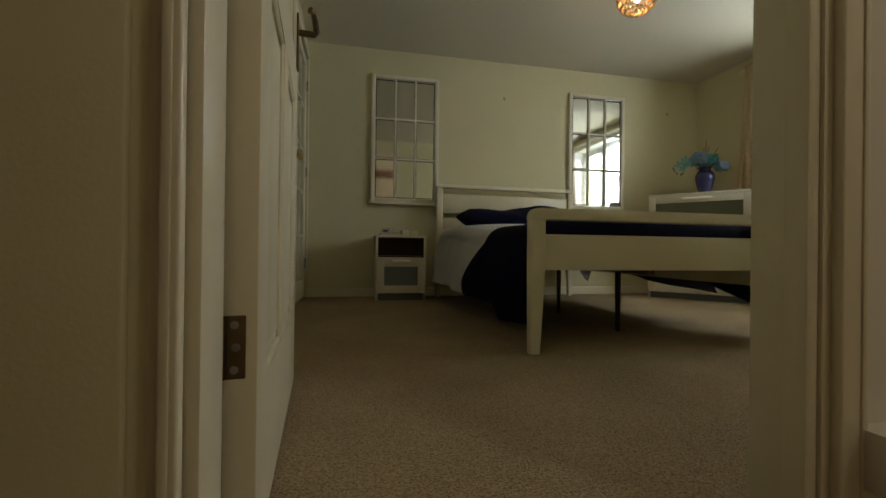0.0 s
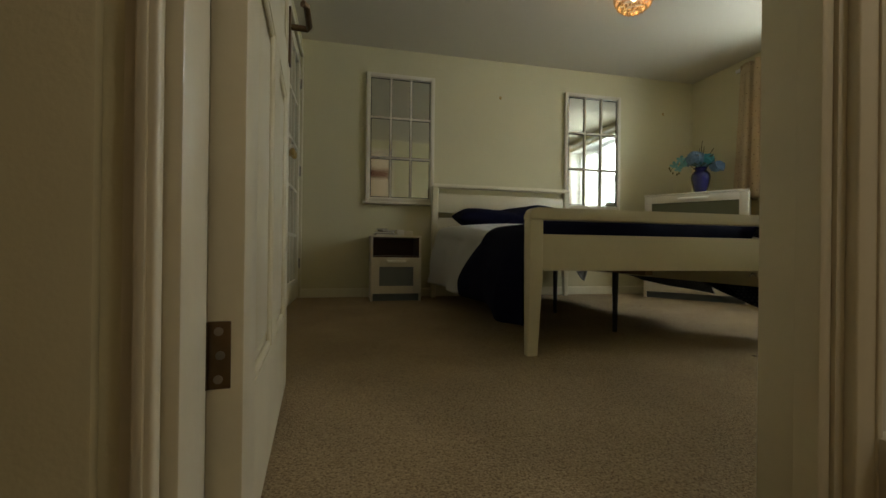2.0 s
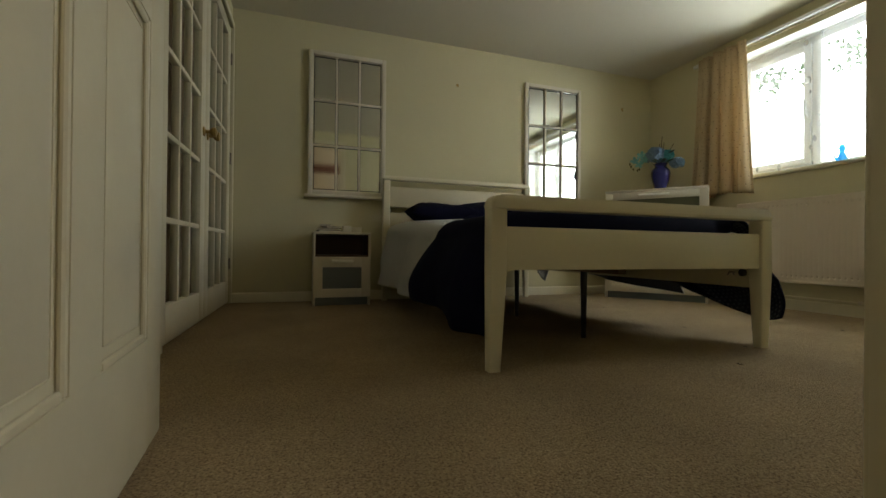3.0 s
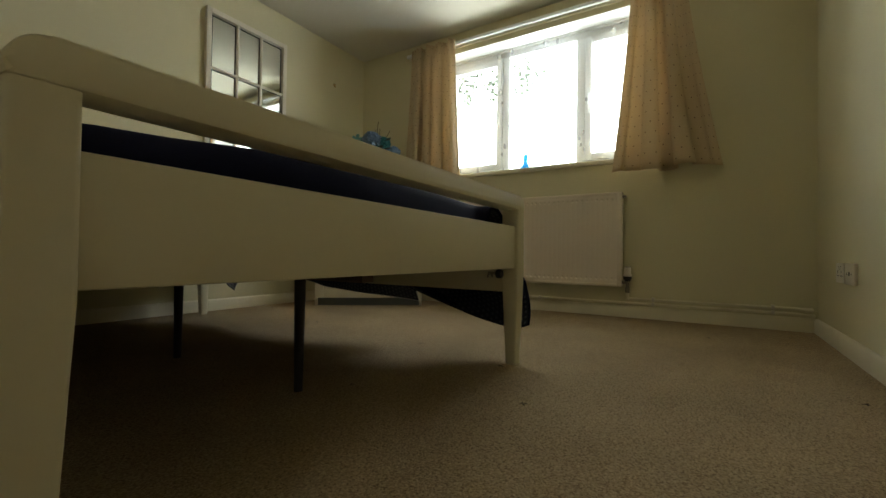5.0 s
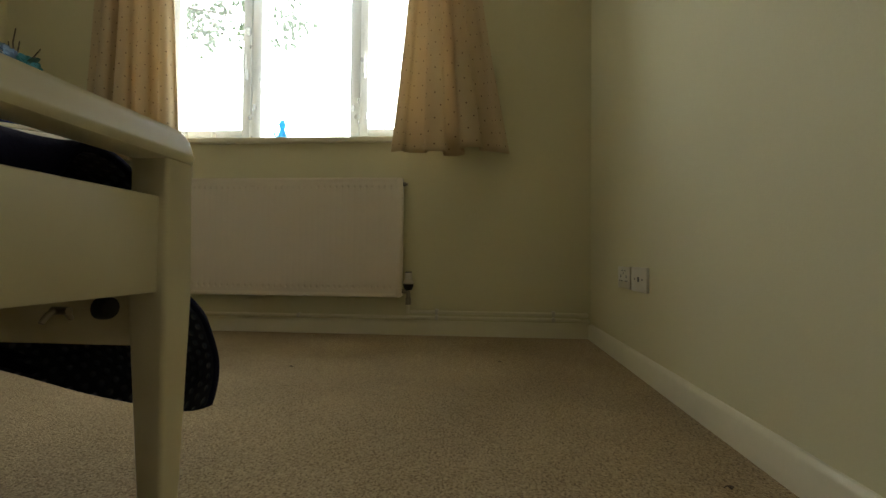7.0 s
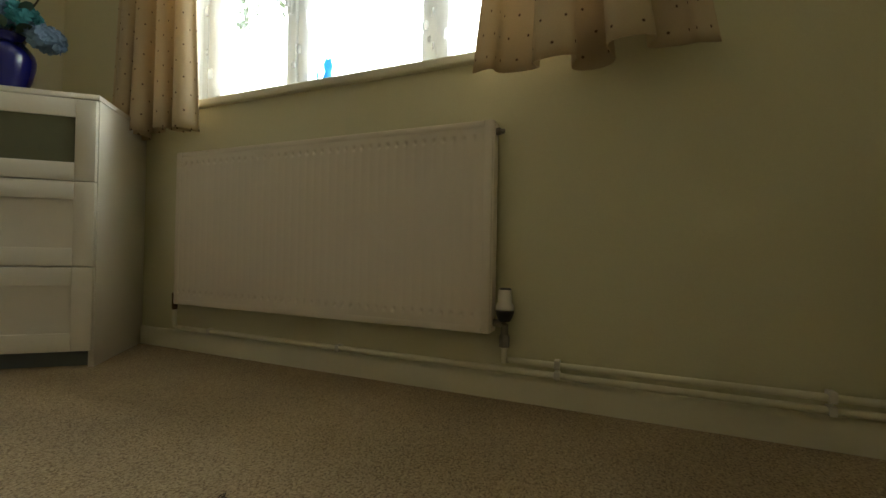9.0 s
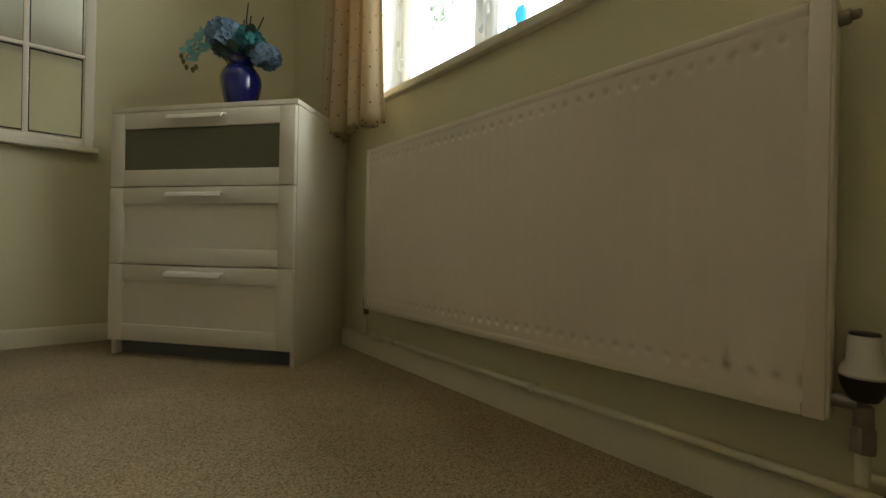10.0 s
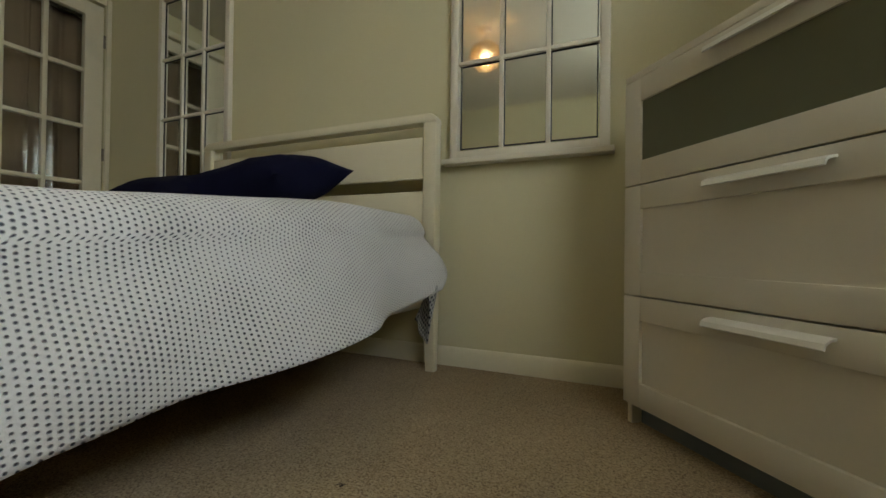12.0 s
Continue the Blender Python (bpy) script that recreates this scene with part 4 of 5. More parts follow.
def mattress_bm():
    bm = boxed(BX0 + 0.05, BX1 - 0.05, BYF + 0.07, BYH - 0.06, 0.352, 0.5, bev=0.045, seg=4)
    return bm
solo("mattress", mattress_bm(), SHEET, "off-white mattress on the bed slats", "mattress")

def smooth_mix(a, b, t):
    t = min(1, max(0, t)); t = t * t * (3 - 2 * t)
    return a + (b - a) * t


def over_bed(y_of, hem_l, hem_r, lift, seed, flare_l=0.03, flare_r=0.03, puff=0.0, nu=150, nv=90, pit=1.0):
    """A cover lying across the bed and hanging at both sides; u from the left hem to the right, v towards the head."""
    xl, xr, r = BX0 + 0.035, BX1 - 0.035, 0.085
    side = 0.30
    flat = xr - xl - 2 * r
    arc = r * math.pi / 2
    total = 2 * side + 2 * arc + flat
    def fn(u, v):
        s = u * total
        y0, y1 = y_of(u)
        y = y0 + (y1 - y0) * v
        zt = smooth_mix(0.528, 0.598, (y - 2.15) / 1.1) + lift + 0.012 * noise.noise(Vector((s * 3, y * 3, seed)))
        zt += 0.022 * max(0.0, math.sin((s - side - arc) / flat * math.pi)) if side + arc < s < side + arc + flat else 0
        near = (y - y0) / 0.07
        if near < 1:
            zt -= 0.13 * (1 - near) ** 2 * smooth_mix(0, 1, (s - side + 0.04) / 0.1) * smooth_mix(0, 1, (side + arc + flat - s) / 0.1)
        if s < side:
            k = 1 - s / side
            hem = hem_l(y)
            z = (zt - r) + (hem - (zt - r)) * k
            out = flare_l * k ** 1.5 * (1 + 0.5 * math.sin(9.5 * y + seed) * k) + (0.02 + puff) * math.sin(k * 2.6) + 0.016 * noise.noise(Vector((k * 2, y * 6, seed + 4)))
            out *= 0.12 + 0.88 * smooth_mix(0, 1, (y - 1.645) / 0.13)
            return (xl - lift - out, y + 0.015 * math.sin(z * 9 + seed), z)
        s -= side
        if s < arc:
            a = s / r
            return (xl + r - (r + lift) * math.cos(a), y, zt - r + r * math.sin(a))
        s -= arc
        if s < flat:
            return (xl + r + s, y, zt)
        s -= flat
        if s < arc:
            a = s / r
            return (xr - r + (r + lift) * math.sin(a), y, zt - r + r * math.cos(a))
        k = (s - arc) / side
        hem = hem_r(y)
        z = (zt - r) + (hem - (zt - r)) * k
        out = flare_r * k ** 1.5 * (1 + 0.5 * math.sin(8.0 * y + seed + 2) * k) + 0.02 * smooth_mix(0, 1, (y - 3.2) / 0.4) * k + (0.022 + puff * 0.6) * math.sin(k * 2.6) + 0.016 * noise.noise(Vector((k * 2, y * 6, seed + 9)))
        out -= puff * 1.3 * max(0.0, (k - 0.72) / 0.28) ** 2
        return (xr + lift + out, y + 0.012 * math.sin(z * 8 + seed), z)
    return surface(fn, nu, nv, lambda u, v: (u * total, y_of(u)[0] + (y_of(u)[1] - y_of(u)[0]) * v))

spread = solo("bedspread", over_bed(lambda u: (smooth_mix(BYF + 0.08, 2.1, abs(u - 0.5) * 5 - 1.2), smooth_mix(3.50, 3.60, abs(u - 0.5) * 2) - 0.10 * max(0.0, (u - 0.9) / 0.1) ** 2), lambda y: smooth_mix(0.20, 0.15, (y - 2.15) / 0.35), lambda y: 0.185 + 0.10 * (y - 2.2) / 1.2 + 0.05 * smooth_mix(0, 1, (y - 3.3) / 0.3), 0.006, 1.3, flare_l=0.055, flare_r=0.085), WAFFLE, "white waffle-weave bedspread with rows of dark pits, draped over the bed", "bedspread", smooth=60)
thicken(spread, 0.007)
lining = part("lining", over_bed(lambda u: (smooth_mix(BYF + 0.08, 2.1, abs(u - 0.5) * 5 - 1.2), smooth_mix(3.50, 3.60, abs(u - 0.5) * 2) - 0.10 * max(0.0, (u - 0.9) / 0.1) ** 2), lambda y: smooth_mix(0.20, 0.15, (y - 2.15) / 0.35), lambda y: 0.187 + 0.10 * (y - 2.2) / 1.2 + 0.05 * smooth_mix(0, 1, (y - 3.3) / 0.3), -0.001, 1.3, flare_l=0.055, flare_r=0.085), NAVYW, spread, "navy patterned underside of the bedspread", smooth=60)
def corner_fn(u, v):
    # u from the leg outwards, v downwards: a folded wedge that narrows to its lower point
    w = 0.16 * (1 - 0.86 * v ** 1.15)
    y = 3.40 + 0.035 * v + w * u
    z = 0.315 + 0.075 * u - 0.165 * v
    return (2.03 - 0.035 * v - 0.06 * u * u + 0.012 * math.sin(u * 6 + v * 2), y, z)
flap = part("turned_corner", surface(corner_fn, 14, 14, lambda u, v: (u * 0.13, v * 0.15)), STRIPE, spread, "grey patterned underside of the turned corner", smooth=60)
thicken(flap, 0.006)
throw = solo("blanket", over_bed(lambda u: (smooth_mix(BYF + 0.066, BYF + 0.006, (u - 0.87) / 0.06), smooth_mix(2.35, 2.08, u / 0.34) if u < 0.34 else smooth_mix(2.08, 2.28, (u - 0.34) / 0.6)), lambda y: smooth_mix(0.112, 0.165, (y - 1.80) / 0.22), lambda y: smooth_mix(0.110, 0.265, (y - 1.64) / 0.54) + 0.02 * max(0.0, (1.66 - y) / 0.08) ** 2, 0.018, 5.1, flare_l=0.045, flare_r=0.085, puff=0.04, nu=150, nv=60), NAVY, "dark navy blanket spread over the foot of the bed", "blanket", smooth=60)
thicken(throw, 0.012)
part("lining", over_bed(lambda u: (smooth_mix(BYF + 0.067, BYF + 0.007, (u - 0.87) / 0.06), smooth_mix(2.35, 2.08, u / 0.34) if u < 0.34 else smooth_mix(2.08, 2.28, (u - 0.34) / 0.6)), lambda y: smooth_mix(0.114, 0.167, (y - 1.80) / 0.22), lambda y: smooth_mix(0.112, 0.267, (y - 1.64) / 0.54) + 0.02 * max(0.0, (1.66 - y) / 0.08) ** 2, 0.009, 5.1, flare_l=0.045, flare_r=0.085, puff=0.04, nu=150, nv=60), NAVYW, throw, "navy patterned underside of the blanket", smooth=60)

def pillow_bm(w, d, h):
    bm = bmesh.new()
    for s in (1, -1):
        def fn(u, v, s=s):
            a, b = 2 * u - 1, 2 * v - 1
            e = max(0.0, (1 - abs(a) ** 4.4)) ** 0.6 * max(0.0, (1 - abs(b) ** 2.8)) ** 0.58
            pinch = 1 - 0.13 * (1 - b * b) * abs(a) ** 4
            pinch2 = 1 - 0.13 * (1 - a * a) * abs(b) ** 4
            wr = 0.009 * noise.noise(Vector((a * 3, b * 3, s))) + 0.004 * noise.noise(Vector((a * 8 + 3, b * 5, s)))
            return (a * w / 2 * pinch, b * d / 2 * pinch2, s * (h / 2 * e + wr * e))
        surface(fn, 36, 26, bm=bm)
    bmesh.ops.remove_doubles(bm, verts=bm.verts, dist=0.0008)
    return bm
solo("pillow", pillow_bm(0.60, 0.44, 0.185), NAVY, "plump navy cotton pillow lying against the headboard", "pillow", pose(1.372, 3.27, 0.682, 12, -9, 3), "navy pillows", smooth=70)
solo("pillow", pillow_bm(0.60, 0.44, 0.165), NAVY, "plump navy cotton pillow lying flat on the bedspread", "pillow", pose(1.055, 3.28, 0.668, 6, 3, -5), "navy pillows", smooth=70)

# ---- bedside cabinet ----
def cabinet_handle(parent, x0, x1, y, z, label="white metal handle"):
    """A flat bar handle with a turned-down lip; the front faces -y."""
    bm = bmesh.new()
    prof = [(0, 0.010), (-0.016, 0.008), (-0.027, 0.002), (-0.030, -0.008), (-0.027, -0.010), (-0.023, -0.001), (-0.014, 0.004), (0, 0.005)]
    a = [bm.verts.new((x0, y + p, z + q)) for p, q in prof]
    b = [bm.verts.new((x1, y + p, z + q)) for p, q in prof]
    for k in range(len(prof)):
        n = (k + 1) % len(prof)
        bm.faces.new((a[k], a[n], b[n], b[k]))
    bm.faces.new(a[::-1]); bm.faces.new(b)
    return part("handle", bm, HANDLE, parent, label, smooth=25)

def framed_front(parent, name, x0, x1, z0, z1, y, border, glass=None, thick=0.018):
    """A drawer or door front with a raised border round a panel; y is its outer face."""
    bx, bt, bb = border
    bm = bmesh.new()
    box(bm, x0, x0 + bx, y, y + thick, z0, z1, bev=0.0015)
    box(bm, x1 - bx, x1, y, y + thick, z0, z1, bev=0.0015)
    box(bm, x0 + bx, x1 - bx, y, y + thick, z0, z0 + bb, bev=0.0015)
    box(bm, x0 + bx, x1 - bx, y, y + thick, z1 - bt, z1, bev=0.0015)
    if not glass:
        box(bm, x0 + bx - 0.001, x1 - bx + 0.001, y + 0.0095, y + thick - 0.002, z0 + bb - 0.001, z1 - bt + 0.001)
    f = part(name, bm, WHITE, parent)
    if glass:
        part("glass_panel", boxed(x0 + bx - 0.001, x1 - bx + 0.001, y + 0.006, y + 0.011, z0 + bb - 0.001, z1 - bt + 0.001), glass, f, "dark frosted glass panel")
    return f

ns = thing("bedside_cabinet", "white bedside cabinet with an open brown niche and glass-fronted door", "bedside cabinet", pose(0.105, 3.405, 0))
w, d, h = 0.405, 0.335, 0.53
part("side", boxed(0, 0.016, 0.0, d, 0, h - 0.016, bev=0.001), WHITE, ns)
part("side", boxed(w - 0.016, w, 0.0, d, 0, h - 0.016, bev=0.001), WHITE, ns)
part("top", boxed(-0.002, w + 0.002, -0.004, d, h - 0.016, h, bev=0.0015), WHITE, ns)
part("back", boxed(0.016, w - 0.016, d - 0.01, d, 0.06, h - 0.016), NICHE, ns)
part("shelf", boxed(0.016, w - 0.016, 0.004, d - 0.01, 0.348, 0.364), NICHE, ns)
bm = bmesh.new()
box(bm, 0.0165, 0.019, 0.012, d - 0.011, 0.3645, h - 0.017)
box(bm, w - 0.019, w - 0.0165, 0.012, d - 0.011, 0.3645, h - 0.017)
box(bm, 0.019, w - 0.019, 0.012, d - 0.011, h - 0.019, h - 0.0165)
part("niche_lining", bm, NICHE, ns, "dark brown niche lining")
part("plinth", boxed(0.016, w - 0.016, 0.03, 0.045, 0.0, 0.06), FROSTN, ns)
f = framed_front(ns, "door", 0.004, w - 0.004, 0.062, 0.352, -0.014, (0.062, 0.075, 0.062), FROSTN)
cabinet_handle(f, w / 2 - 0.075, w / 2 + 0.075, -0.014, 0.322)
# things on the cabinet
bk = thing("book", "thin dark paperback with pale pages, lying flat", "book", pose(0.235, 3.52, h, 0, 0, 8), "books on the bedside cabinet")
part("cover", box(boxed(-0.1, 0.09, -0.065, 0.065, 0.0, 0.002, bev=0.0008), -0.1, 0.09, -0.065, 0.065, 0.012, 0.014, bev=0.0008), BOOKD, bk)
part("pages", boxed(-0.097, 0.087, -0.062, 0.062, 0.0021, 0.0119), PAPER, bk, "off-white page block")
copy_thing(bk, pose(0.225, 3.525, h + 0.0142, 0, 0, -10) @ Matrix.Diagonal((0.82, 0.85, 1.2, 1)))
copy_thing(bk, pose(0.24, 3.53, h + 0.0315, 0, 0, 22) @ Matrix.Diagonal((0.6, 0.7, 0.9, 1)))
copy_thing(bk, pose(0.20, 3.51, h + 0.0445, 0, 0, -18) @ Matrix.Diagonal((0.42, 0.5, 0.9, 1)))
solo("small_box", boxed(-0.03, 0.03, -0.022, 0.022, 0, 0.05, bev=0.002), PAPER, "small white cardboard box on the bedside cabinet", "box", pose(0.345, 3.49, h, 0, 0, 6))
solo("small_box", boxed(-0.036, 0.036, -0.02, 0.02, 0, 0.043, bev=0.002), WHITE, "small white box with a plain lid on the bedside cabinet", "box", pose(0.42, 3.515, h, 0, 0, -9))

# ---- chest of drawers, set across the corner ----
ang = math.degrees(math.atan2(2.83 - 3.447, 3.119 - 2.624))
CHEST = pose(2.628, 3.437, 0, 0, 0, ang)
chest = thing("chest_of_drawers", "white chest with three panelled drawers, the top one glass-fronted", "chest of drawers", CHEST)
w, d, h = 0.785, 0.41, 0.95
part("side", boxed(0, 0.018, 0.0, d, 0, h - 0.018, bev=0.001), WHITE, chest)
part("side", boxed(w - 0.018, w, 0.0, d, 0, h - 0.018, bev=0.001), WHITE, chest)
part("top", boxed(-0.003, w + 0.003, -0.012, d, h - 0.018, h, bev=0.002), WHITE, chest)
part("back", boxed(0.018, w - 0.018, d - 0.006, d, 0.06, h - 0.018), WHITE, chest)
part("plinth", boxed(0.018, w - 0.018, 0.03, 0.046, 0.0, 0.06), FROSTN, chest, "grey recessed plinth")
for k, (z0, z1) in enumerate(((0.6465, 0.927), (0.3525, 0.6425), (0.06, 0.3485))):
    f = framed_front(chest, "drawer", 0.003, w - 0.003, z0, z1, -0.018, (0.06, 0.062, 0.062), FROST if k == 0 else None)
    cabinet_handle(f, w / 2 - 0.115, w / 2 + 0.115, -0.018, z1 - 0.028)

# vase with artificial flowers
VM = CHEST @ pose(0.425, 0.165, h)
vase = solo("vase", lathe(bmesh.new(), [(0.05, 0), (0.054, 0.004), (0.060, 0.03), (0.078, 0.09), (0.088, 0.14), (0.09, 0.165), (0.085, 0.19), (0.068, 0.215), (0.055, 0.226), (0.052, 0.236), (0.058, 0.25), (0.063, 0.256), (0.061, 0.26), (0.050, 0.25), (0.046, 0.236), (0.05, 0.2)], (0, 0, 0), 48), COBALT, "glossy cobalt blue ceramic vase on the chest", "vase", VM @ Matrix.Diagonal((0.87, 0.87, 0.92, 1)), smooth=60)
FL = VM @ pose(0, 0, 0.216)
rnd = random.Random(5)

def petal(bm, m, length, width, cup):
    """One rounded cupped petal growing along +x."""
    pts = [[0.0, 0.12], [0.35, 0.8], [0.7, 1.0], [0.93, 0.6], [1.0, 0.0]]
    left, mid, right = [], [], []
    for a, b in pts:
        z = cup * a * a
        mid.append(bm.verts.new(m @ Vector((a * length, 0, z - 0.12 * width * b))))
        left.append(bm.verts.new(m @ Vector((a * length, b * width / 2, z))) if b else mid[-1])
        right.append(bm.verts.new(m @ Vector((a * length, -b * width / 2, z))) if b else mid[-1])
    for k in range(4):
        for s in (left, right):
            q = [mid[k], mid[k + 1], s[k + 1], s[k]]
            q = list(dict.fromkeys(q))
            if len(q) > 2:
                bm.faces.new(q if s is left else q[::-1])

def bloom(centre, radius, count, size, mat, name, label, squash=0.85):
    """A hydrangea head: four-petalled florets over a dome."""
    bm = bmesh.new()
    for k in range(count):
        z = 1 - 1.65 * (k + 0.5) / count
        t = k * 2.39996 + rnd.uniform(-0.2, 0.2)
        r = math.sqrt(max(0, 1 - z * z))
        n = Vector((r * math.cos(t), r * math.sin(t), z))
        p = Vector((n.x * radius, n.y * radius, n.z * radius * squash)) * rnd.uniform(0.88, 1.08)
        m = Matrix.Translation(p) @ n.to_track_quat("Z", "X").to_matrix().to_4x4() @ pose(0, 0, 0, rnd.uniform(-18, 18), rnd.uniform(-18, 18), rnd.uniform(0, 90))
        for q in range(4):
            petal(bm, m @ pose(0, 0, 0, 0, rnd.uniform(-12, 4), 90 * q), size, size * 0.95, size * 0.25)
    return solo(name, bm, mat, label, "artificial flower", FL @ pose(*centre), "flowers in the blue vase", smooth=60)

bloom((-0.035, -0.045, 0.095), 0.068, 90, 0.021, PETAL, "hydrangea", "dusty blue artificial hydrangea head in the vase")
bloom((-0.085, 0.02, 0.09), 0.05, 60, 0.019, PETALG, "hydrangea", "grey-blue artificial hydrangea head in the vase")
bloom((0.05, -0.02, 0.085), 0.05, 60, 0.021, TEAL, "hydrangea", "deep teal artificial hydrangea head in the vase")
bloom((0.125, -0.02, 0.015), 0.05, 64, 0.019, PETAL, "hydrangea", "small dusty blue artificial hydrangea head drooping over the vase's rim")
bloom((0.02, 0.06, 0.08), 0.055, 60, 0.02, PETALG, "hydrangea", "grey-blue artificial hydrangea head at the back")

def spray():
    ob = thing("orchid_spray", "aqua artificial orchid spray with olive buds, leaning out of the vase", "artificial flower", FL, "flowers in the blue vase")
    stem = [(-0.02, -0.02, -0.03), (-0.08, -0.035, 0.05), (-0.15, -0.04, 0.075), (-0.20, -0.045, 0.05), (-0.235, -0.045, 0.015)]
    part("stem", tube(bmesh.new(), stem, 0.003, 6, 0.0015), BUD, ob)
    for c, yaw in (((-0.15, -0.05, 0.10), 0), ((-0.20, -0.055, 0.055), 40), ((-0.165, -0.055, 0.02), 70), ((-0.12, -0.05, 0.055), 15)):
        bm = bmesh.new()
        m = pose(*c, 62, 0, 0) @ pose(0, 0, 0, 0, 0, yaw)
        for q in range(5):
            petal(bm, m @ pose(0, 0, 0, 0, rnd.uniform(-25, 5), 72 * q + rnd.uniform(-8, 8)), 0.042, 0.028, 0.012)
        part("flower", bm, AQUA, ob, smooth=60)
    for c in ((-0.235, -0.045, 0.012), (-0.245, -0.045, 0.035), (-0.215, -0.05, -0.015), (-0.18, -0.055, -0.03), (-0.165, -0.055, -0.02)):
        part("bud", lathe(bmesh.new(), [(0.001, -0.012), (0.006, -0.006), (0.008, 0.002), (0.005, 0.01), (0.001, 0.013)], c, 8), BUD, ob, "olive green bud")
spray()
for k in range(11):
    a = rnd.uniform(0, 360)
    r0 = rnd.uniform(0.05, 0.13)
    bm = bmesh.new()
    m = pose(r0 * 0.5 * math.cos(radians(a)), r0 * 0.5 * math.sin(radians(a)), rnd.uniform(0.01, 0.08), 0, rnd.uniform(-60, -10), a)
    petal(bm, m, rnd.uniform(0.06, 0.085), rnd.uniform(0.026, 0.038), -0.02)
    solo("leaf", bm, LEAFG, "dark green silk leaf among the flowers", "leaf", FL, "silk leaves in the vase", smooth=60)
tw = thing("twigs", "dark bare twigs rising above the flowers", "twigs", FL)
for pts in ([(0, 0, 0.0), (0.01, 0.02, 0.13), (0.0, 0.025, 0.2), (0.008, 0.025, 0.27)], [(0, 0, 0.1), (0.018, 0.02, 0.16), (0.022, 0.025, 0.215)], [(0.02, 0, 0.08), (0.075, 0.0, 0.145), (0.098, 0.0, 0.19)], [(0, 0, 0.1), (-0.012, 0.03, 0.16), (-0.015, 0.03, 0.205)], [(-0.03, 0.02, 0.09), (-0.05, 0.03, 0.15)]):
    part("twig", tube(bmesh.new(), pts, 0.0038, 6, 0.0022), TWIG, tw)

# ---- mirrors and hooks ----
def window_mirror(x0, x1):
    z0, z1 = 0.834, 1.960
    ob = thing("window_mirror", "white window-style wall mirror with nine panes and a small sill", "mirror", pose(x0, YN, z0), "pair of window-style mirrors")
    w, h = x1 - x0, z1 - z0
    fr, dp = 0.034, 0.03
    bm = bmesh.new()
    box(bm, 0, fr, -dp, -0.002, 0, h, bev=0.004)
    box(bm, w - fr, w, -dp, -0.002, 0, h, bev=0.004)
    box(bm, fr, w - fr, -dp, -0.002, h - fr, h, bev=0.004)
    box(bm, fr, w - fr, -dp, -0.002, 0, fr, bev=0.004)
    part("mirror_frame", bm, WHITE, ob)
    part("sill", boxed(-0.024, w + 0.016, -0.06, -0.002, -0.022, 0, bev=0.005), WHITE, ob)
    cw, ch = (w - 2 * fr) / 3, (h - 2 * fr) / 3
    for k in (1, 2):
        part("muntin", boxed(fr + cw * k - 0.008, fr + cw * k + 0.008, -dp + 0.003, -0.008, fr, h - fr, bev=0.003), WHITE, ob)
        part("muntin", boxed(fr, w - fr, -dp + 0.004, -0.008, fr + ch * k - 0.008, fr + ch * k + 0.008, bev=0.003), WHITE, ob)
    for i in range(3):
        for j in range(3):
            part("pane", boxed(fr + cw * i + 0.002, fr + cw * (i + 1) - 0.002, -0.010, -0.007, fr + ch * j + 0.002, fr + ch * (j + 1) - 0.002), MIRROR, ob, smooth=None)
    # black strips painting in the shaded gap that shows round each pane
    bm = bmesh.new()
    for i in range(3):
        for j in range(3):
            a, b, c, e = fr + cw * i, fr + cw * (i + 1), fr + ch * j, fr + ch * (j + 1)
            box(bm, a + 0.006, b - 0.006, -0.0135, -0.0102, c + 0.0075, c + 0.0125)
            box(bm, a + 0.006, b - 0.006, -0.0135, -0.0102, e - 0.0125, e - 0.0075)
            box(bm, b - 0.0105, b - 0.0065, -0.0135, -0.0102, c + 0.013, e - 0.013)
            box(bm, a + 0.0065, a + 0.0115, -0.0135, -0.0102, c + 0.013, e - 0.013)
    part("pane_shadow_gap", bm, BLACK, ob, "black strips drawn in for the shadow gap round the panes")
    return ob
window_mirror(0.065, 0.669)
window_mirror(1.959, 2.564)
for x, z in ((1.302, 1.846), (3.071, 1.84)):
    hk = thing("picture_hook", "small bare brass picture hook nailed to the wall", "picture hook", pose(x, YN, z), "bare picture hooks")
    bm = boxed(-0.011, 0.011, -0.0035, 0, -0.005, 0.017, bev=0.001)
    part("plate", bm, BRASS, hk)
    part("hook", tube(bmesh.new(), [(0, -0.003, -0.004), (0, -0.005, -0.015), (0, -0.012, -0.018), (0, -0.016, -0.01)], 0.0028, 8), BRASS, hk)
    for s in (-1, 1):
        part("nail", tube(bmesh.new(), [(s * 0.007, 0, 0.01), (s * 0.008, -0.009, 0.014)], 0.0018, 6), STEEL, hk)

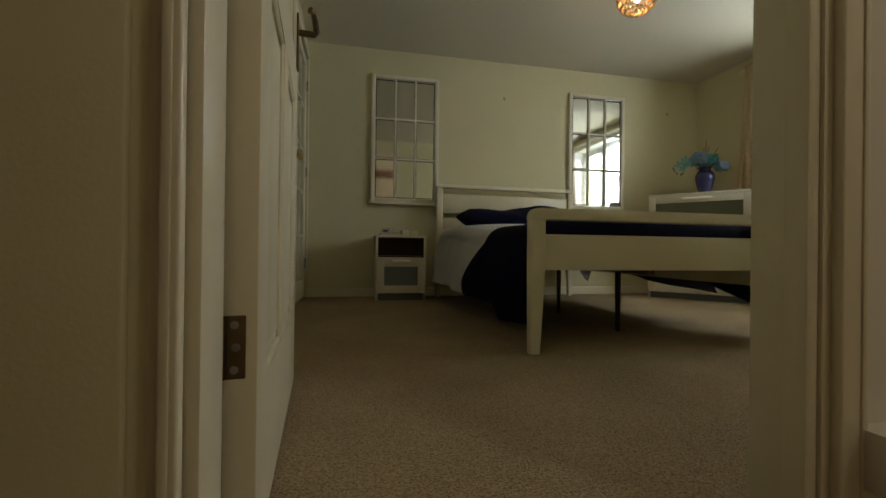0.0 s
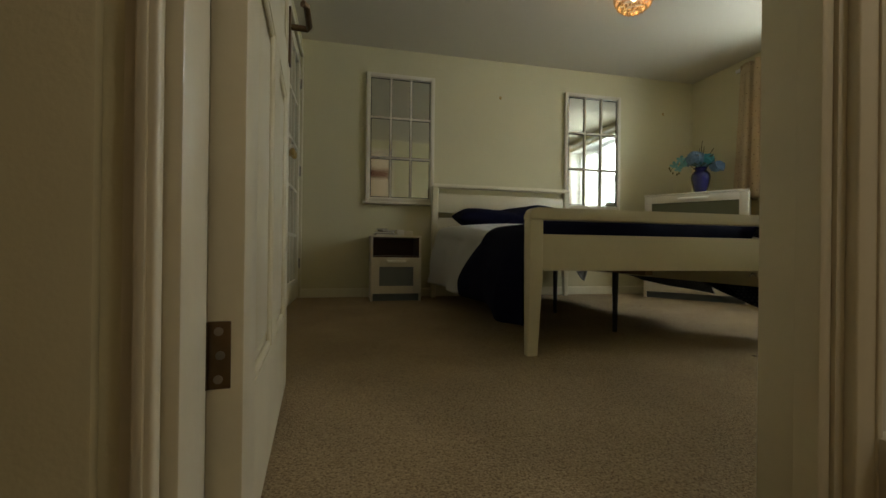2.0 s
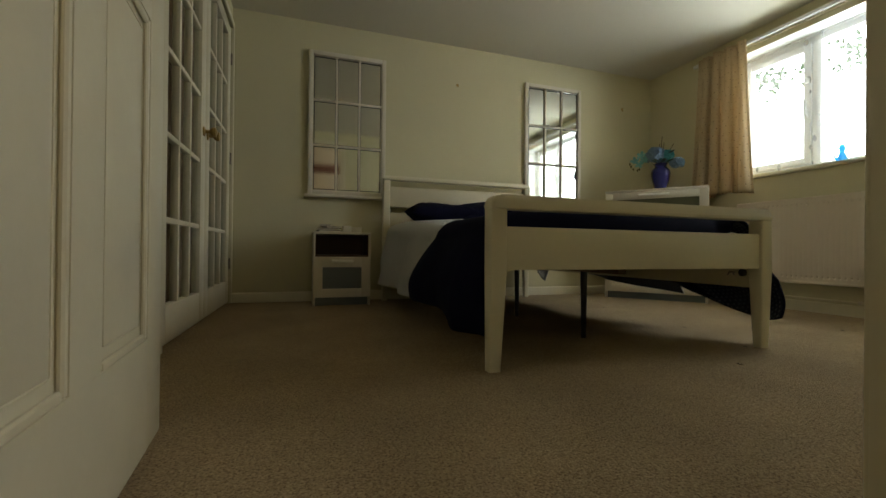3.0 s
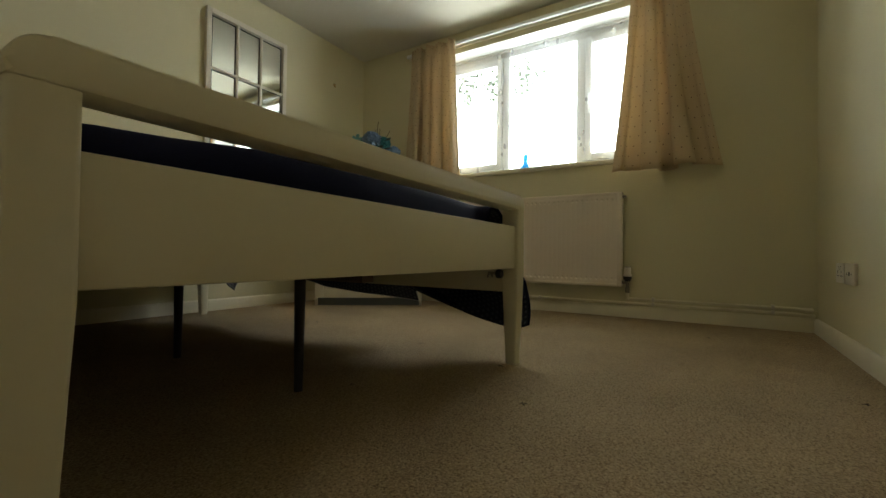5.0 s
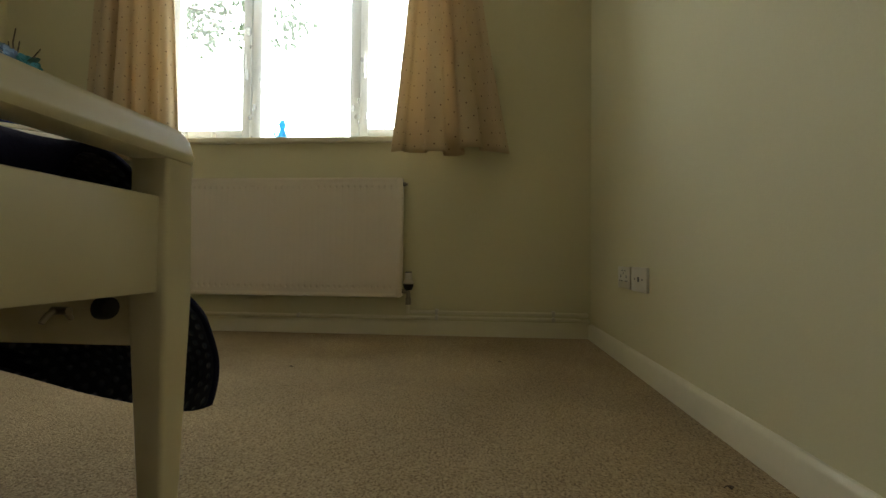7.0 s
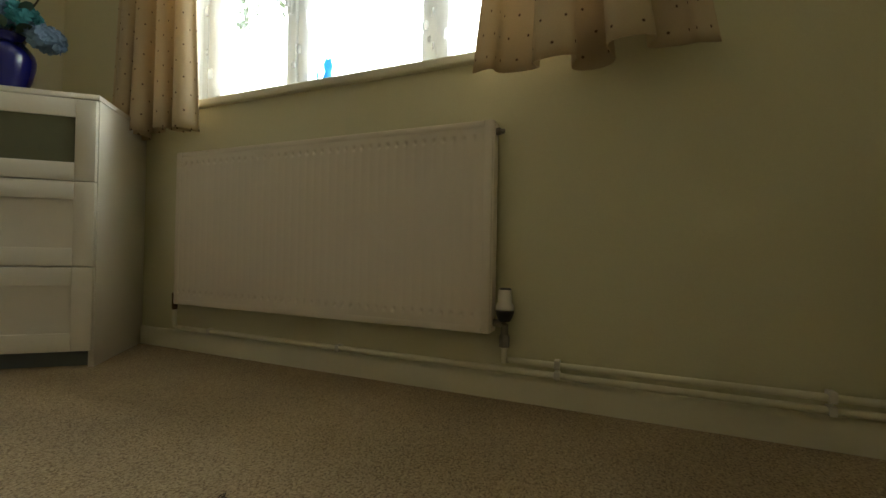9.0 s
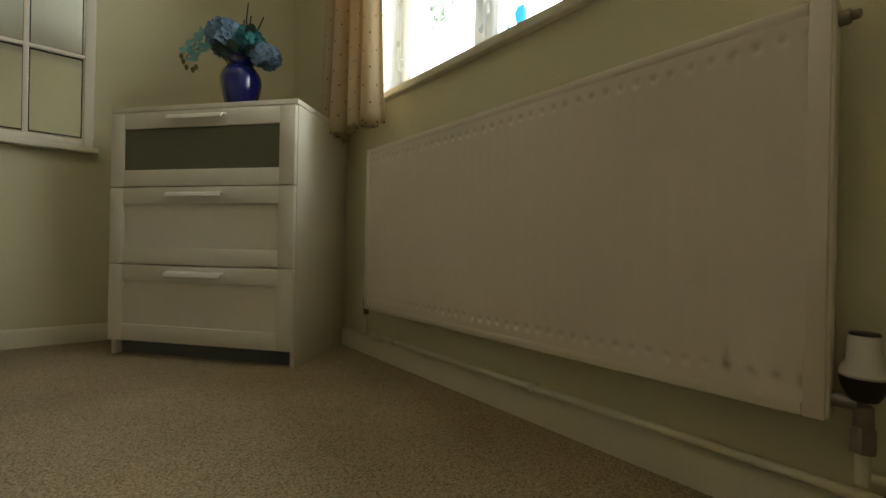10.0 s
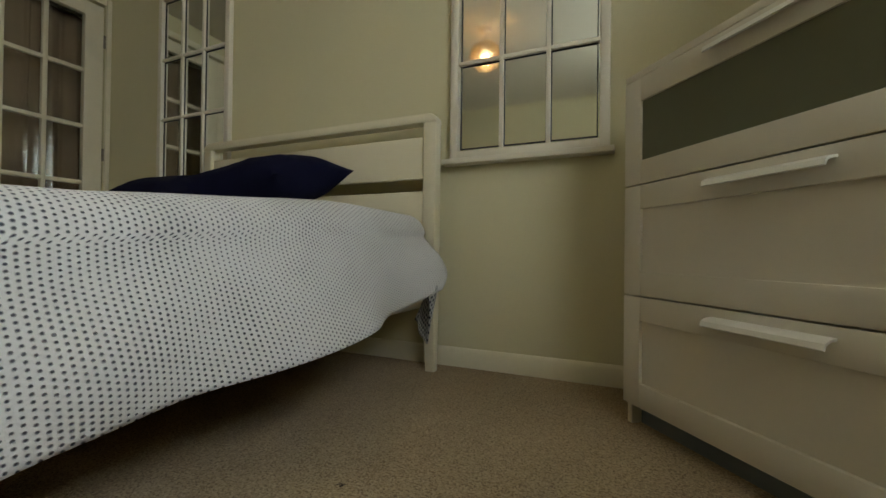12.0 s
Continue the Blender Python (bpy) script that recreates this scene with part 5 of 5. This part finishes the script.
# ---- pendant lamp ----
lamp = thing("pendant_lamp", "lit pendant with a round gold and crystal bead shade", "pendant lamp", pose(1.605, 2.26, 0))
part("ceiling_rose", lathe(bmesh.new(), [(0.045, H), (0.045, H - 0.008), (0.036, H - 0.024), (0.012, H - 0.032)], (0, 0, 0), 24), PLASTIC, lamp)
part("cord", tube(bmesh.new(), [(0, 0, H - 0.03), (0, 0, 2.06)], 0.0035, 8), PLASTIC, lamp)
part("bulb_holder", lathe(bmesh.new(), [(0.012, 2.075), (0.02, 2.06), (0.021, 2.015), (0.017, 2.01)], (0, 0, 0), 16), PLASTIC, lamp)
part("bulb", lathe(bmesh.new(), [(0.012, 2.01), (0.014, 1.998), (0.022, 1.98), (0.0235, 1.97), (0.02, 1.955), (0.01, 1.945), (0.002, 1.942)], (0, 0, 0), 20), BULB, lamp, "glowing warm bulb")
R, CZ = 0.112, 1.972
bm = bmesh.new()
rows = [(-1.25, 8), (-0.95, 16), (-0.62, 24), (-0.28, 28), (0.06, 28), (0.40, 24), (0.72, 16), (0.98, 12)]
for lat, n in rows:
    rr, zz = R * math.cos(lat), CZ + R * 0.92 * math.sin(lat)
    ring = [(rr * math.cos(2 * math.pi * k / 32), rr * math.sin(2 * math.pi * k / 32), zz) for k in range(33)]
    tube(bm, ring, 0.0018, 5, cap=False)
part("shade_wire", bm, BRASS, lamp, "gold wire rings of the shade")
bead = bmesh.new()
bmesh.ops.create_icosphere(bead, subdivisions=1, radius=0.0115)
bead_me = mesh_of("bead", bead, CRYSTAL)
for q, (lat, n) in enumerate(rows):
    for k in range(n):
        t = 2 * math.pi * (k + 0.5 * (q % 2)) / n
        b = new("bead", bead_me)
        b.parent = lamp
        b.matrix_basis = pose(R * math.cos(lat) * math.cos(t), R * math.cos(lat) * math.sin(t), CZ + R * 0.92 * math.sin(lat) + 0.004, 0, 0, math.degrees(t))

# loose dark fluff on the carpet
def fluff(x, y, k):
    r = random.Random(k)
    bm = bmesh.new()
    for n in range(5):
        a = r.uniform(0, 6.28)
        tube(bm, [(0, 0, 0.002), (0.006 * math.cos(a), 0.006 * math.sin(a), 0.005), (0.011 * math.cos(a + 0.7), 0.011 * math.sin(a + 0.7), 0.002)], 0.0012, 4, 0.0006)
    solo("carpet_fluff", bm, TWIG, "tiny dark tuft of fluff lying on the carpet", "fluff", pose(x, y, 0.0005), "fluff on the carpet")
for k, (x, y) in enumerate(((2.0, 2.05), (1.55, 1.42), (2.05, 0.66), (1.86, 1.62), (2.12, 2.83), (1.42, 1.9), (2.9, 1.0), (2.75, 1.75))):
    fluff(x, y, k)

# ---- outside the window ----
structure("ground", boxed(4.2, 60, -40, 40, -0.6, -0.4), SOIL, "grass outside the window", "ground")
def leafy_tree(origin, seed):
    rnd = random.Random(seed)
    ob = thing("tree", "leafy tree whose branches hang outside the window", "tree", pose(*origin))
    bm = tube(bmesh.new(), [(0, 0, 0), (0.05, 0.02, 1.0), (0.0, -0.05, 2.2), (-0.1, -0.1, 3.4)], 0.07, 12, 0.04)
    tips = []
    for k in range(28):
        z = rnd.uniform(2.2, 3.3)
        a = rnd.uniform(0, 6.28) if k > 20 else rnd.uniform(4.1, 5.3)
        l = rnd.uniform(0.4, 0.8) if k > 20 else rnd.uniform(1.1, 2.3)
        p0 = Vector((0, -0.03, z))
        p1 = p0 + Vector((math.cos(a) * l * 0.06, math.sin(a) * l * 0.5, 0.2))
        p2 = p0 + Vector((math.cos(a) * l * 0.1, math.sin(a) * l, rnd.uniform(-0.15, 0.25)))
        tube(bm, [p0, p1, p2], 0.012, 7, 0.003)
        for q in range(7):
            s = p0.lerp(p2, 0.25 + 0.75 * q / 6)
            e = s + Vector((rnd.uniform(-0.09, 0.09), rnd.uniform(-0.2, 0.2), rnd.uniform(-0.2, 0.1)))
            tube(bm, [s, s.lerp(e, 0.5) + Vector((0, 0, 0.02)), e], 0.003, 5, 0.001)
            tips.append((s, e))
    part("trunk", bm, BARK, ob)
    bm = bmesh.new()
    for s, e in tips:
        for q in range(13):
            p = s.lerp(e, rnd.uniform(0.1, 1.1)) + Vector((rnd.gauss(0, 0.02), rnd.gauss(0, 0.035), rnd.gauss(0, 0.035)))
            m = Matrix.Translation(p) @ pose(0, 0, 0, rnd.uniform(-70, 70), rnd.uniform(-20, 80), rnd.uniform(0, 360))
            petal(bm, m, rnd.uniform(0.035, 0.06), rnd.uniform(0.022, 0.036), -0.008)
    part("crown", bm, LEAF, ob, smooth=60)
leafy_tree((4.14, 4.45, -0.4), 4)
bm = bmesh.new()
bm.faces.new([bm.verts.new(p) for p in ((4.5, -0.9, 0.2), (4.5, 5.3, 0.2), (4.5, 5.3, 3.6), (4.5, -0.9, 3.6))])
structure("backdrop", bm, SKYGLOW, "bright overcast sky beyond the window", "sky", smooth=None)
